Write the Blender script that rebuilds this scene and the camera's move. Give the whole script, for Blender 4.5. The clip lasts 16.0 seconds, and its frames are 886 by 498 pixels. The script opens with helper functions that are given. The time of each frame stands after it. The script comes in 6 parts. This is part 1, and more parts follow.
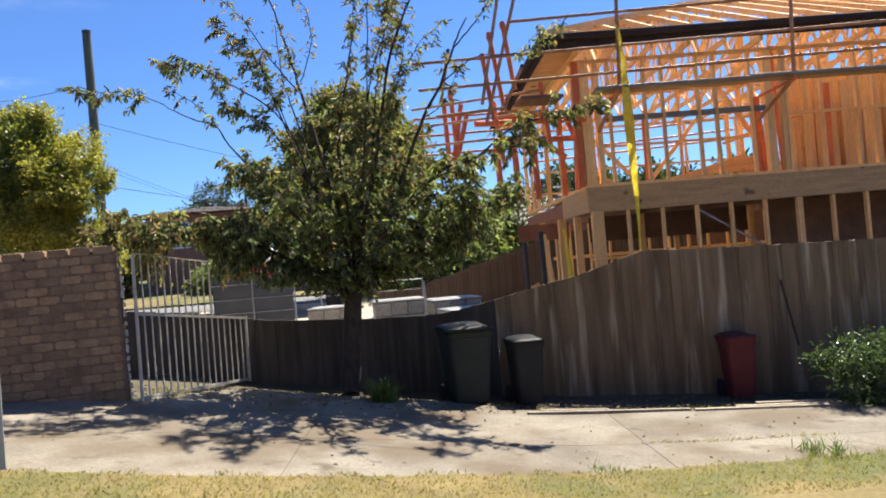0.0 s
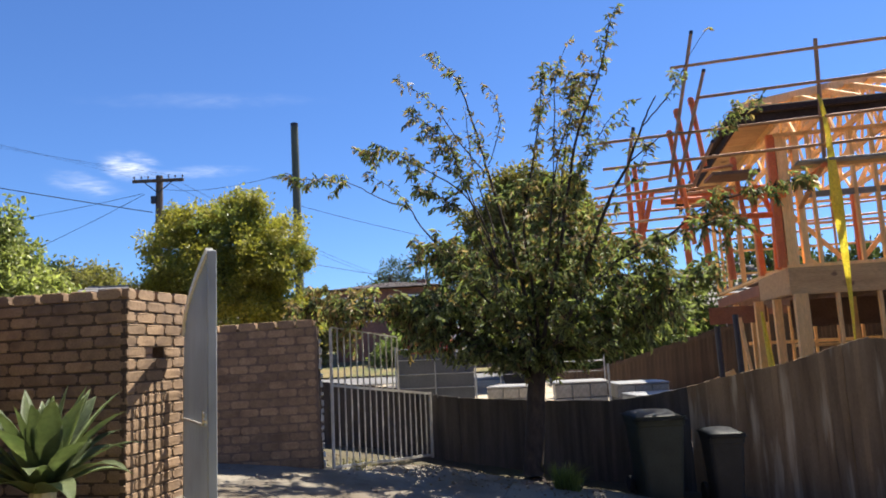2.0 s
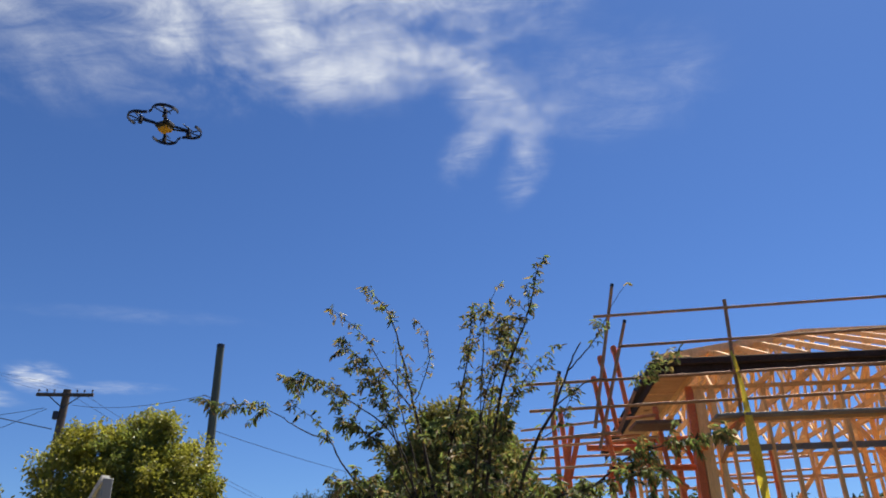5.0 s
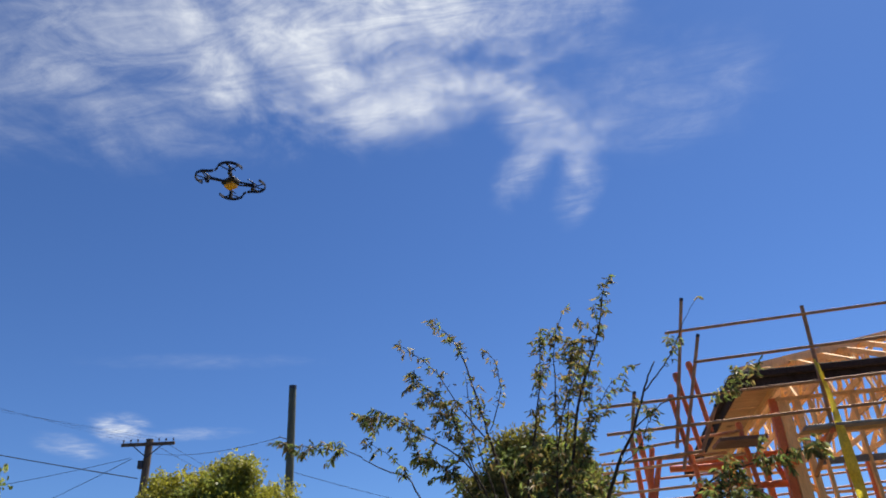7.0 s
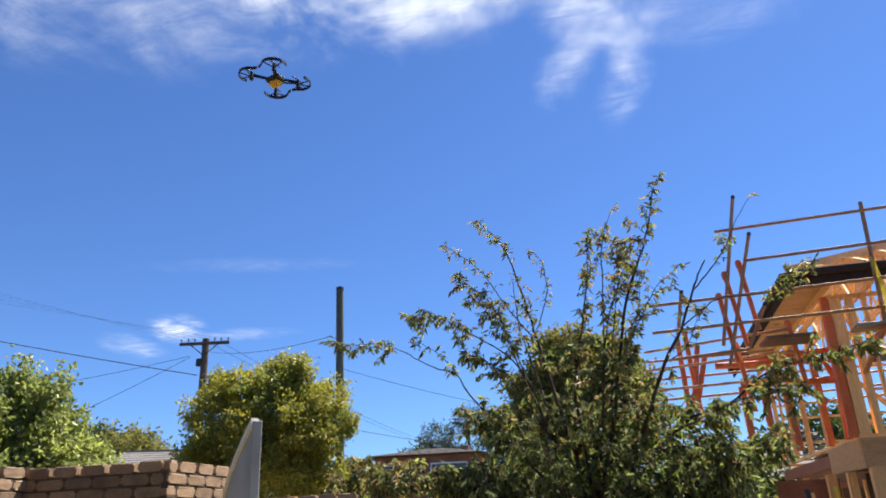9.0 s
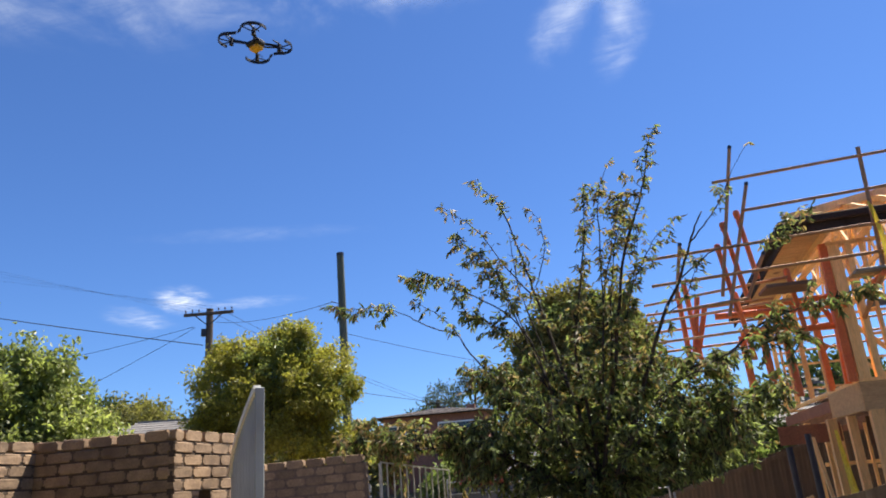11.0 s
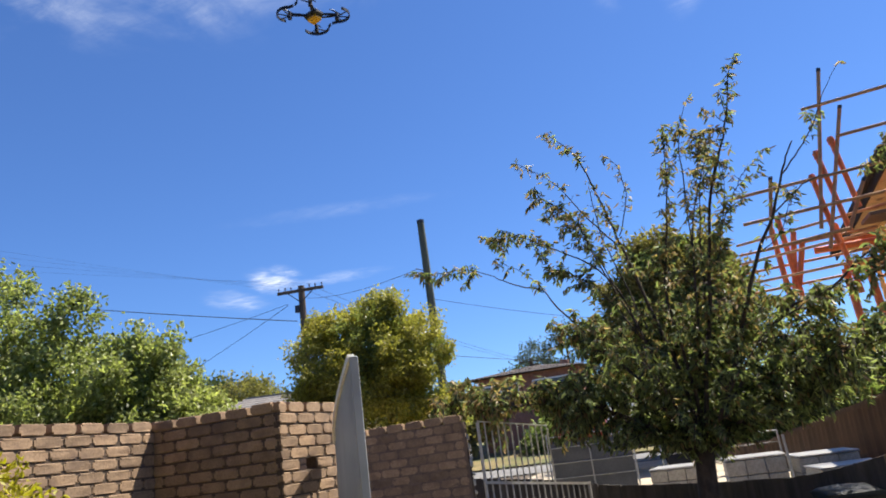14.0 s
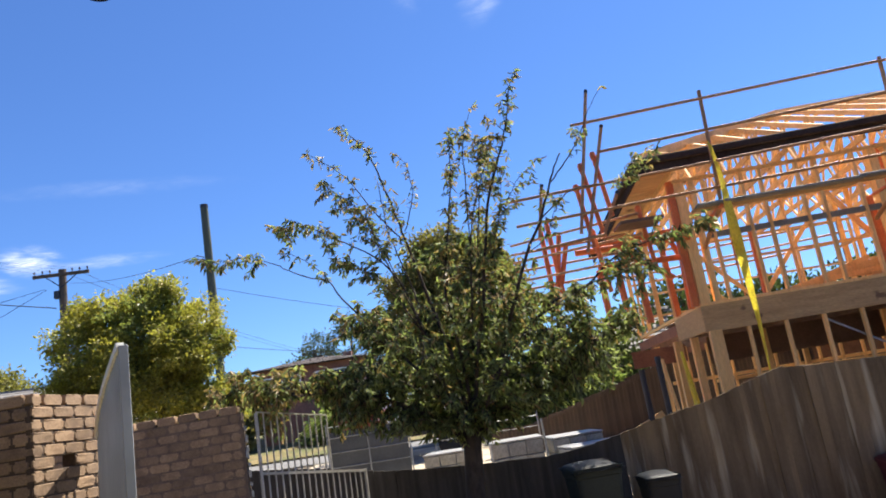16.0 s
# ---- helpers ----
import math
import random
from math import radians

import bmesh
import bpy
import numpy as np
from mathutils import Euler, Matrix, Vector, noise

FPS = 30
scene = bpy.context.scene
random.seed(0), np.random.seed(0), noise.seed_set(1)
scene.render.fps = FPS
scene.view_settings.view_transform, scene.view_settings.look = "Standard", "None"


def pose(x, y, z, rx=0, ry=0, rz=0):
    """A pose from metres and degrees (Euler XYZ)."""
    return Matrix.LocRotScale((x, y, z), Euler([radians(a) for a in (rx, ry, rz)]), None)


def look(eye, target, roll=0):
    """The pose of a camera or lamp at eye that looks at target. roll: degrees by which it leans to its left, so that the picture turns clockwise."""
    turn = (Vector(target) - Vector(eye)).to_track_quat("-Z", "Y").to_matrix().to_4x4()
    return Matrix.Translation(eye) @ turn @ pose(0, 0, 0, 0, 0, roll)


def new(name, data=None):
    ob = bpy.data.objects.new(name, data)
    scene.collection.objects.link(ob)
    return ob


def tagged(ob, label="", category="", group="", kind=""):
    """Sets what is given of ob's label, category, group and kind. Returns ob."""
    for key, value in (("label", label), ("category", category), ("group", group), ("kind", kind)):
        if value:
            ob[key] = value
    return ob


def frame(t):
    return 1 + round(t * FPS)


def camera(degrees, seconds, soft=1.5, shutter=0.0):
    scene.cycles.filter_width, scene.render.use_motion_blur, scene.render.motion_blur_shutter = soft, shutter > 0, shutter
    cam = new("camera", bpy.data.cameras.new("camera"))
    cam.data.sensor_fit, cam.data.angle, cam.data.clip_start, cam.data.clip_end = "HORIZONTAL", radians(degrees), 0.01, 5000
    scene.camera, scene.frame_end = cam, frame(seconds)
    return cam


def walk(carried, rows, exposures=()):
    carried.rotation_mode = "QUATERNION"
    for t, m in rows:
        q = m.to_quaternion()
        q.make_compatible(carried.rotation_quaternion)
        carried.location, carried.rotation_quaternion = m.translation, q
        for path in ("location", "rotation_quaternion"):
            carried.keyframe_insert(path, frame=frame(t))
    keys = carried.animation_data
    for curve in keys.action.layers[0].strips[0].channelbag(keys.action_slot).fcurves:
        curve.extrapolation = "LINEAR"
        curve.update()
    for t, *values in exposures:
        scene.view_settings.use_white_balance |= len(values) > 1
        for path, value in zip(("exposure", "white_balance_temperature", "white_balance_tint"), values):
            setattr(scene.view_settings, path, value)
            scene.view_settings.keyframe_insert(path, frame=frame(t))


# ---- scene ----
# ---------------------------------------------------------------- camera
cam = camera(62.8, 16.0, soft=1.85)
PATH = [
    (0, 0.120, -0.031, 1.548, 91.14, 4.64, -2.05),
    (0.5, 0.087, -0.040, 1.561, 93.96, 3.88, 2.36),
    (1, 0.067, -0.029, 1.566, 94.89, 2.73, 4.39),
    (1.5, 0.044, -0.022, 1.567, 96.11, 2.28, 9.68),
    (2, 0.021, -0.032, 1.579, 98.10, 2.76, 11.64),
    (2.5, 0.008, -0.038, 1.580, 98.32, 3.00, 10.35),
    (3, 0.017, -0.045, 1.583, 99.65, 3.10, 6.26),
    (3.5, 0.023, -0.042, 1.588, 100.52, 3.06, 4.36),
    (4, 0.029, -0.060, 1.587, 104.66, 2.37, 4.23),
    (4.5, 0.030, -0.052, 1.591, 114.32, 1.85, 1.58),
    (5, 0.024, -0.028, 1.601, 116.10, 0.92, 5.30),
    (7.5, -0.013, -0.048, 1.629, 118.67, 2.50, 11.80),
    (8, -0.036, -0.033, 1.632, 114.90, 2.21, 12.33),
    (8.5, -0.049, -0.014, 1.636, 113.35, 1.80, 14.16),
    (9, -0.053, 0.013, 1.641, 110.92, 2.13, 14.83),
    (11.5, -0.013, 0.041, 1.639, 107.95, 4.43, 15.76),
    (12, -0.017, 0.052, 1.637, 108.26, 4.24, 17.08),
    (12.5, -0.018, 0.054, 1.633, 107.16, 4.81, 20.88),
    (13, -0.019, 0.063, 1.633, 106.26, 5.79, 21.52),
    (13.5, -0.016, 0.056, 1.628, 106.56, 6.47, 22.10),
    (14, -0.017, 0.071, 1.629, 105.71, 7.22, 23.22),
    (14.5, -0.020, 0.076, 1.627, 104.98, 7.86, 23.50),
    (15, -0.020, 0.083, 1.628, 104.03, 7.99, 23.13),
    (15.5, -0.010, 0.068, 1.622, 102.83, 8.16, 21.70),
    (16, 0.019, -0.016, 1.599, 102.73, 8.82, 6.38),
]
EXPOSURE = [(0, 1.38), (1, 1.35), (2, 1.29), (3.5, 1.30), (4.1, 1.18), (4.5, 1.06), (5, 0.67), (7.5, 0.76), (8, 0.86), (8.5, 1.14), (9, 1.23), (11.5, 1.16), (13.5, 1.23), (15.5, 1.30), (16, 1.40)]
walk(cam, [(t, pose(x, y, z, rx, ry, rz)) for t, x, y, z, rx, ry, rz in PATH], EXPOSURE)
# ---------------------------------------------------------------- light
SUN = Vector((0.90, 1.14, 2.4)).normalized()
world = bpy.data.worlds.new("sky")
scene.world = world
world.use_nodes = True
wn, wl = world.node_tree.nodes, world.node_tree.links
sky = wn.new("ShaderNodeTexSky")
sky.sky_type = "NISHITA"
sky.sun_disc = False
sky.sun_elevation = math.asin(SUN.z)
sky.sun_rotation = math.atan2(SUN.x, SUN.y)
sky.altitude, sky.air_density, sky.dust_density, sky.ozone_density = 300.0, 1.0, 0.2, 4.0
wn["Background"].inputs["Strength"].default_value = 0.056
tint = wn.new("ShaderNodeMix")
tint.data_type, tint.blend_type = "RGBA", "MULTIPLY"
tint.inputs["Factor"].default_value = 1.0
tint.inputs["B"].default_value = (0.62, 0.86, 1.24, 1)
wl.new(sky.outputs["Color"], tint.inputs["A"])
wl.new(tint.outputs["Result"], wn["Background"].inputs["Color"])
sun = new("sun", bpy.data.lights.new("sun", "SUN"))
sun.data.energy, sun.data.angle, sun.data.color = 5.0, radians(0.5), (1.0, 0.92, 0.80)
sun.matrix_world = look((0, 0, 50), Vector((0, 0, 50)) - SUN)


# ---------------------------------------------------------------- materials
def ramp_between(nt, fac, c1, c2, lo=0.3, hi=0.7):
    r = nt.nodes.new("ShaderNodeValToRGB")
    r.color_ramp.elements[0].position, r.color_ramp.elements[1].position = lo, hi
    r.color_ramp.elements[0].color, r.color_ramp.elements[1].color = (*c1, 1), (*c2, 1)
    nt.links.new(fac, r.inputs["Fac"])
    return r.outputs["Color"]


def blend(nt, fac, a, b, mode="MIX"):
    m = nt.nodes.new("ShaderNodeMix")
    m.data_type, m.blend_type = "RGBA", mode
    for sock, v in ((m.inputs["Factor"], fac), (m.inputs["A"], a), (m.inputs["B"], b)):
        if isinstance(v, bpy.types.NodeSocket):
            nt.links.new(v, sock)
        elif isinstance(v, (int, float)):
            sock.default_value = v
        else:
            sock.default_value = (*v, 1)
    return m.outputs["Result"]


def noise_tex(nt, scale, stretch=(1, 1, 1), detail=4.0, coords="Object"):
    tc = nt.nodes.new("ShaderNodeTexCoord")
    mp = nt.nodes.new("ShaderNodeMapping")
    mp.inputs["Scale"].default_value = [scale * v for v in stretch]
    nt.links.new(tc.outputs[coords], mp.inputs["Vector"])
    n = nt.nodes.new("ShaderNodeTexNoise")
    n.inputs["Scale"].default_value = 1.0
    n.inputs["Detail"].default_value = detail
    nt.links.new(mp.outputs["Vector"], n.inputs["Vector"])
    return n.outputs["Fac"]


def surface(name, c1, c2, rough=0.8, scale=6.0, stretch=(1, 1, 1), fine=60.0, bump=0.2, metallic=0.0,
            vary=0.0, island=0.0, stain=None, stain_scale=1.2, stain_lo=0.5, stain_hi=0.7, leaf=0.0, spec=0.5, world_space=False, stain_stretch=(1, 1, 1), spots=None, spots_scale=6.0):
    """Two scales of noise between two colours, relief, and a shift of value per object or per loose piece."""
    mat = bpy.data.materials.new(name)
    mat.use_nodes = True
    nt = mat.node_tree
    b = nt.nodes["Principled BSDF"]
    geo = nt.nodes.new("ShaderNodeNewGeometry")

    def tex(s, st=stretch):
        if not world_space:
            return noise_tex(nt, s, st)
        mp = nt.nodes.new("ShaderNodeMapping")
        mp.inputs["Scale"].default_value = [s * v for v in st]
        nt.links.new(geo.outputs["Position"], mp.inputs["Vector"])
        n = nt.nodes.new("ShaderNodeTexNoise")
        n.inputs["Scale"].default_value, n.inputs["Detail"].default_value = 1.0, 4.0
        nt.links.new(mp.outputs["Vector"], n.inputs["Vector"])
        return n.outputs["Fac"]

    col = ramp_between(nt, tex(scale), c1, c2)
    grain = tex(fine)
    dark = ramp_between(nt, grain, (0.72, 0.72, 0.72), (1.2, 1.2, 1.2), 0.25, 0.75)
    col = blend(nt, 1.0, col, dark, "MULTIPLY")
    if stain:
        st = ramp_between(nt, tex(stain_scale, stain_stretch), (0, 0, 0), (1, 1, 1), stain_lo, stain_hi)
        col = blend(nt, st, col, stain)
    if spots:
        col = blend(nt, ramp_between(nt, tex(spots_scale, (1, 1, 1)), (0, 0, 0), (1, 1, 1), 0.60, 0.70), col, spots)
    for amount, src in ((vary, "object"), (island, "island")):
        if amount:
            if src == "object":
                out = nt.nodes.new("ShaderNodeObjectInfo").outputs["Random"]
            else:
                out = geo.outputs["Random Per Island"]
            lo, hi = 1 - amount, 1 + amount
            col = blend(nt, 1.0, col, ramp_between(nt, out, (lo, lo, lo), (hi, hi * 0.99, hi * 0.96), 0.0, 1.0), "MULTIPLY")
    nt.links.new(col, b.inputs["Base Color"])
    b.inputs["Roughness"].default_value = rough
    b.inputs["Metallic"].default_value = metallic
    b.inputs["Specular IOR Level"].default_value = spec
    if bump:
        bp = nt.nodes.new("ShaderNodeBump")
        bp.inputs["Strength"].default_value, bp.inputs["Distance"].default_value = bump, 0.01
        nt.links.new(grain, bp.inputs["Height"])
        nt.links.new(bp.outputs["Normal"], b.inputs["Normal"])
    if leaf:
        tr = nt.nodes.new("ShaderNodeBsdfTranslucent")
        nt.links.new(blend(nt, 1.0, col, (1.32, 1.46, 0.78), "MULTIPLY"), tr.inputs["Color"])
        mx = nt.nodes.new("ShaderNodeMixShader")
        mx.inputs["Fac"].default_value = leaf
        nt.links.new(b.outputs["BSDF"], mx.inputs[1])
        nt.links.new(tr.outputs["BSDF"], mx.inputs[2])
        nt.links.new(mx.outputs["Shader"], nt.nodes["Material Output"].inputs["Surface"])
    return mat


M = {
    "soil": surface("soil", (0.048, 0.037, 0.026), (0.095, 0.072, 0.048), 0.95, 1.3, fine=22, bump=0.5, stain=(0.085, 0.08, 0.036), stain_scale=0.8, world_space=True),
    "lawn": surface("lawn", (0.126, 0.099, 0.031), (0.214, 0.158, 0.063), 0.95, 1.6, fine=26, bump=0.6, world_space=True, stain=(0.082, 0.091, 0.025), stain_scale=0.9, stain_lo=0.45, stain_hi=0.62, spots=(0.168, 0.113, 0.059), spots_scale=2.0),
    "concrete": surface("concrete", (0.120, 0.102, 0.078), (0.240, 0.215, 0.172), 0.9, 1.3, fine=36, bump=0.4, stain=(0.112, 0.086, 0.056), stain_scale=1.1, stain_lo=0.46, stain_hi=0.62, vary=0.08, world_space=True, spots=(0.094, 0.077, 0.054), spots_scale=3.6),
    "asphalt": surface("asphalt", (0.120, 0.118, 0.114), (0.180, 0.175, 0.168), 0.9, 1.0, fine=30, bump=0.2, world_space=True),
    "brick": surface("brick", (0.250, 0.166, 0.102), (0.345, 0.234, 0.145), 0.9, 9.0, fine=70, bump=0.35, vary=0.24, stain=(0.190, 0.126, 0.083), stain_scale=5.0, stain_lo=0.52, stain_hi=0.7, world_space=True),
    "blocker_dark": surface("blocker_dark", (0.05, 0.035, 0.028), (0.08, 0.058, 0.045), 0.9, 2.0, fine=20, bump=0.2),
    "mortar": surface("mortar", (0.145, 0.100, 0.072), (0.205, 0.142, 0.102), 0.95, 8.0, fine=60, bump=0.4),
    "raked_mortar": surface("raked_mortar", (0.066, 0.046, 0.032), (0.110, 0.076, 0.054), 0.95, 8.0, fine=60, bump=0.4),
    "paling": surface("paling", (0.142, 0.098, 0.060), (0.270, 0.194, 0.122), 0.9, 1.6, (5, 5, 0.5), fine=60, bump=0.3, vary=0.20, stain=(0.42, 0.36, 0.275), stain_scale=2.0, stain_stretch=(4.5, 4.5, 0.4), stain_lo=0.56, stain_hi=0.72, world_space=True),
    "dark_paling": surface("dark_paling", (0.056, 0.049, 0.046), (0.110, 0.097, 0.091), 0.9, 3.0, (6, 6, 0.35), fine=60, bump=0.3, vary=0.15, world_space=True),
    "plaster": surface("plaster", (0.42, 0.39, 0.35), (0.60, 0.57, 0.52), 0.9, 20.0, fine=80, bump=0.4, vary=0.2),
    "grey_timber": surface("grey_timber", (0.221, 0.187, 0.145), (0.340, 0.297, 0.238), 0.9, 6.0, fine=40, bump=0.3, vary=0.2),
    "old_paling": surface("old_paling", (0.062, 0.042, 0.030), (0.11, 0.078, 0.055), 0.9, 6.0, (3, 3, 0.3), fine=40, bump=0.3, vary=0.25),
    "pine": surface("pine", (0.80, 0.462, 0.172), (0.91, 0.58, 0.25), 0.7, 5.0, (4, 4, 0.5), fine=40, bump=0.1, vary=0.16, stain=(0.56, 0.30, 0.11), stain_scale=3.0, stain_lo=0.6, stain_hi=0.72),
    "beam": surface("beam", (0.44, 0.265, 0.115), (0.57, 0.36, 0.165), 0.75, 4.0, (0.5, 3, 4), fine=30, bump=0.15, stain=(0.20, 0.105, 0.05), stain_scale=4.0, stain_lo=0.66, stain_hi=0.72),
    "brown_board": surface("brown_board", (0.14, 0.075, 0.046), (0.21, 0.115, 0.072), 0.8, 4.0, fine=40, bump=0.1, vary=0.15),
    "litter": surface("litter", (0.10, 0.065, 0.035), (0.28, 0.19, 0.10), 0.8, 8.0, fine=40, bump=0.0, island=0.5),
    "red_board": surface("red_board", (0.22, 0.085, 0.045), (0.29, 0.12, 0.06), 0.8, 4.0, fine=40, bump=0.1),
    "orange_steel": surface("orange_steel", (0.62, 0.13, 0.035), (0.72, 0.20, 0.05), 0.5, 8.0, fine=60, bump=0.1, vary=0.1),
    "rust_tube": surface("rust_tube", (0.36, 0.17, 0.08), (0.50, 0.26, 0.11), 0.55, 10.0, fine=60, bump=0.1, vary=0.15, metallic=0.2),
    "plank_alu": surface("plank_alu", (0.17, 0.155, 0.135), (0.26, 0.24, 0.21), 0.55, 5.0, fine=40, bump=0.1),
    "fascia": surface("fascia", (0.035, 0.026, 0.024), (0.055, 0.042, 0.04), 0.85, 3.0, fine=30, bump=0.03, spec=0.08),
    "strap": surface("strap", (0.792, 0.648, 0.108), (0.837, 0.720, 0.180), 0.5, 6.0, fine=50, bump=0.15, leaf=0.45),
    "black_steel": surface("black_steel", (0.016, 0.017, 0.025), (0.03, 0.03, 0.042), 0.45, 8.0, fine=50, bump=0.05),
    "gate_paint": surface("gate_paint", (0.335, 0.35, 0.355), (0.355, 0.37, 0.372), 0.6, 1.5, fine=2, bump=0.0, stain=(0.32, 0.325, 0.31), stain_scale=3.0, stain_lo=0.55, stain_hi=0.8),
    "sunlit_edge": surface("sunlit_edge", (0.70, 0.66, 0.54), (0.84, 0.80, 0.68), 0.6, 12.0, fine=80, bump=0.1),
    "white_bar": surface("white_bar", (0.42, 0.40, 0.36), (0.60, 0.57, 0.52), 0.6, 14.0, fine=80, bump=0.15),
    "chrome": surface("chrome", (0.6, 0.6, 0.6), (0.75, 0.75, 0.75), 0.25, 8.0, fine=50, bump=0.02, metallic=0.9),
    "green_plastic": surface("green_plastic", (0.023, 0.029, 0.026), (0.034, 0.041, 0.037), 0.6, 5.0, fine=90, bump=0.08, spec=0.25),
    "dark_plastic": surface("dark_plastic", (0.017, 0.018, 0.021), (0.026, 0.027, 0.031), 0.6, 5.0, fine=90, bump=0.08, spec=0.25),
    "lid_plastic": surface("lid_plastic", (0.020, 0.024, 0.030), (0.030, 0.036, 0.046), 0.55, 5.0, fine=60, bump=0.1, spec=0.35),
    "red_plastic": surface("red_plastic", (0.105, 0.024, 0.028), (0.148, 0.034, 0.040), 0.6, 5.0, fine=90, bump=0.08, spec=0.2),
    "red_lid": surface("red_lid", (0.20, 0.055, 0.058), (0.25, 0.075, 0.078), 0.55, 5.0, fine=60, bump=0.05, spec=0.2),
    "tyre": surface("tyre", (0.012, 0.012, 0.012), (0.02, 0.02, 0.02), 0.8, 5.0, fine=60, bump=0.1),
    "bark": surface("bark", (0.030, 0.022, 0.018), (0.075, 0.055, 0.043), 0.9, 14.0, (1, 1, 0.5), fine=70, bump=0.5),
    "cherry_leaf": surface("cherry_leaf", (0.088, 0.112, 0.051), (0.250, 0.272, 0.130), 0.58, 3.0, fine=30, bump=0.0, island=0.8, spec=0.28, leaf=0.48),
    "dry_leaf": surface("dry_leaf", (0.22, 0.155, 0.085), (0.36, 0.25, 0.135), 0.5, 3.0, fine=30, bump=0.0, island=0.5, spec=0.3, leaf=0.45),
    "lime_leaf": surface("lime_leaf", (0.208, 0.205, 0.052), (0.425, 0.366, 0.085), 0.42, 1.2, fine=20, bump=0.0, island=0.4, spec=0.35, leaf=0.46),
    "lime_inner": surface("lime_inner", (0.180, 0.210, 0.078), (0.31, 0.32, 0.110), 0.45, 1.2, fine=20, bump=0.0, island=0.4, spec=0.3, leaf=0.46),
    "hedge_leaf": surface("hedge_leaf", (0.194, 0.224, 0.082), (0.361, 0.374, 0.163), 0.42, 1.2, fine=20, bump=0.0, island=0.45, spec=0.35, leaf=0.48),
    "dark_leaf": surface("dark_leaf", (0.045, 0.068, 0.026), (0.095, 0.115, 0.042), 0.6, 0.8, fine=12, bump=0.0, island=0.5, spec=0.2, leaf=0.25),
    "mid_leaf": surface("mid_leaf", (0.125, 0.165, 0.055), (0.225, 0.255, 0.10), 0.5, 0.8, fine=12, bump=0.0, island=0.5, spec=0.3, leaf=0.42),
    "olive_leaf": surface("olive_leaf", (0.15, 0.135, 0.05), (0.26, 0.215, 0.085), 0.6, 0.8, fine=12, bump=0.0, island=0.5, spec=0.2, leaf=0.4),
    "far_leaf": surface("far_leaf", (0.165, 0.155, 0.055), (0.275, 0.245, 0.095), 0.6, 0.8, fine=12, bump=0.0, island=0.5, spec=0.2, leaf=0.4),
    "gum_leaf": surface("gum_leaf", (0.06, 0.085, 0.07), (0.11, 0.14, 0.11), 0.6, 0.8, fine=12, bump=0.0, island=0.4, leaf=0.25),
    "bush_leaf": surface("bush_leaf", (0.048, 0.082, 0.034), (0.115, 0.155, 0.068), 0.35, 3.0, fine=30, bump=0.0, island=0.55, leaf=0.3),
    "glint_fleck": surface("glint_fleck", (0.72, 0.72, 0.66), (0.85, 0.85, 0.80), 0.6, 8.0, fine=50, bump=0.0, leaf=0.3),
    "agave": surface("agave", (0.126, 0.167, 0.086), (0.216, 0.252, 0.140), 0.45, 4.0, fine=25, bump=0.06, vary=0.25, leaf=0.2),
    "agave_dry": surface("agave_dry", (0.40, 0.36, 0.22), (0.55, 0.50, 0.33), 0.7, 8.0, fine=40, bump=0.2),
    "yellow_leaf": surface("yellow_leaf", (0.289, 0.272, 0.017), (0.425, 0.374, 0.025), 0.5, 4.0, fine=30, bump=0.0, island=0.35, leaf=0.4),
    "grass": surface("grass", (0.193, 0.172, 0.055), (0.319, 0.260, 0.097), 0.7, 1.2, fine=20, bump=0.0, island=0.35, leaf=0.55),
    "tuft": surface("tuft", (0.10, 0.15, 0.035), (0.21, 0.24, 0.075), 0.6, 2.0, fine=20, bump=0.0, island=0.4, leaf=0.35),
    "pole_green": surface("pole_green", (0.05, 0.066, 0.05), (0.095, 0.112, 0.088), 0.85, 3.0, (4, 4, 0.4), fine=30, bump=0.3),
    "pole_brown": surface("pole_brown", (0.07, 0.05, 0.035), (0.12, 0.09, 0.065), 0.85, 3.0, (4, 4, 0.4), fine=30, bump=0.3),
    "wire": surface("wire", (0.02, 0.02, 0.022), (0.035, 0.035, 0.04), 0.6, 2.0, fine=10, bump=0.0),
    "porcelain": surface("porcelain", (0.06, 0.05, 0.05), (0.10, 0.08, 0.08), 0.3, 8.0, fine=40, bump=0.0),
    "shade_cloth": surface("shade_cloth", (0.060, 0.066, 0.076), (0.092, 0.100, 0.112), 0.85, 2.0, fine=70, bump=0.2),
    "galv": surface("galv", (0.27, 0.28, 0.29), (0.38, 0.39, 0.40), 0.55, 9.0, fine=60, bump=0.08, metallic=0.5),
    "pallet_block": surface("pallet_block", (0.281, 0.264, 0.238), (0.374, 0.357, 0.323), 0.85, 4.0, fine=50, bump=0.2, vary=0.08),
    "wrap": surface("wrap", (0.230, 0.230, 0.230), (0.310, 0.310, 0.303), 0.45, 3.0, fine=30, bump=0.15),
    "sand": surface("sand", (0.377, 0.312, 0.221), (0.476, 0.410, 0.303), 0.95, 1.5, fine=30, bump=0.4, world_space=True),
    "roof_tile": surface("roof_tile", (0.145, 0.135, 0.13), (0.215, 0.20, 0.19), 0.85, 1.0, fine=14, bump=0.2, island=0.12),
    "roof_tile_brown": surface("roof_tile_brown", (0.045, 0.035, 0.031), (0.075, 0.058, 0.05), 0.9, 1.0, fine=14, bump=0.2, island=0.12),
    "far_brick": surface("far_brick", (0.23, 0.10, 0.07), (0.32, 0.15, 0.10), 0.9, 1.5, fine=10, bump=0.1),
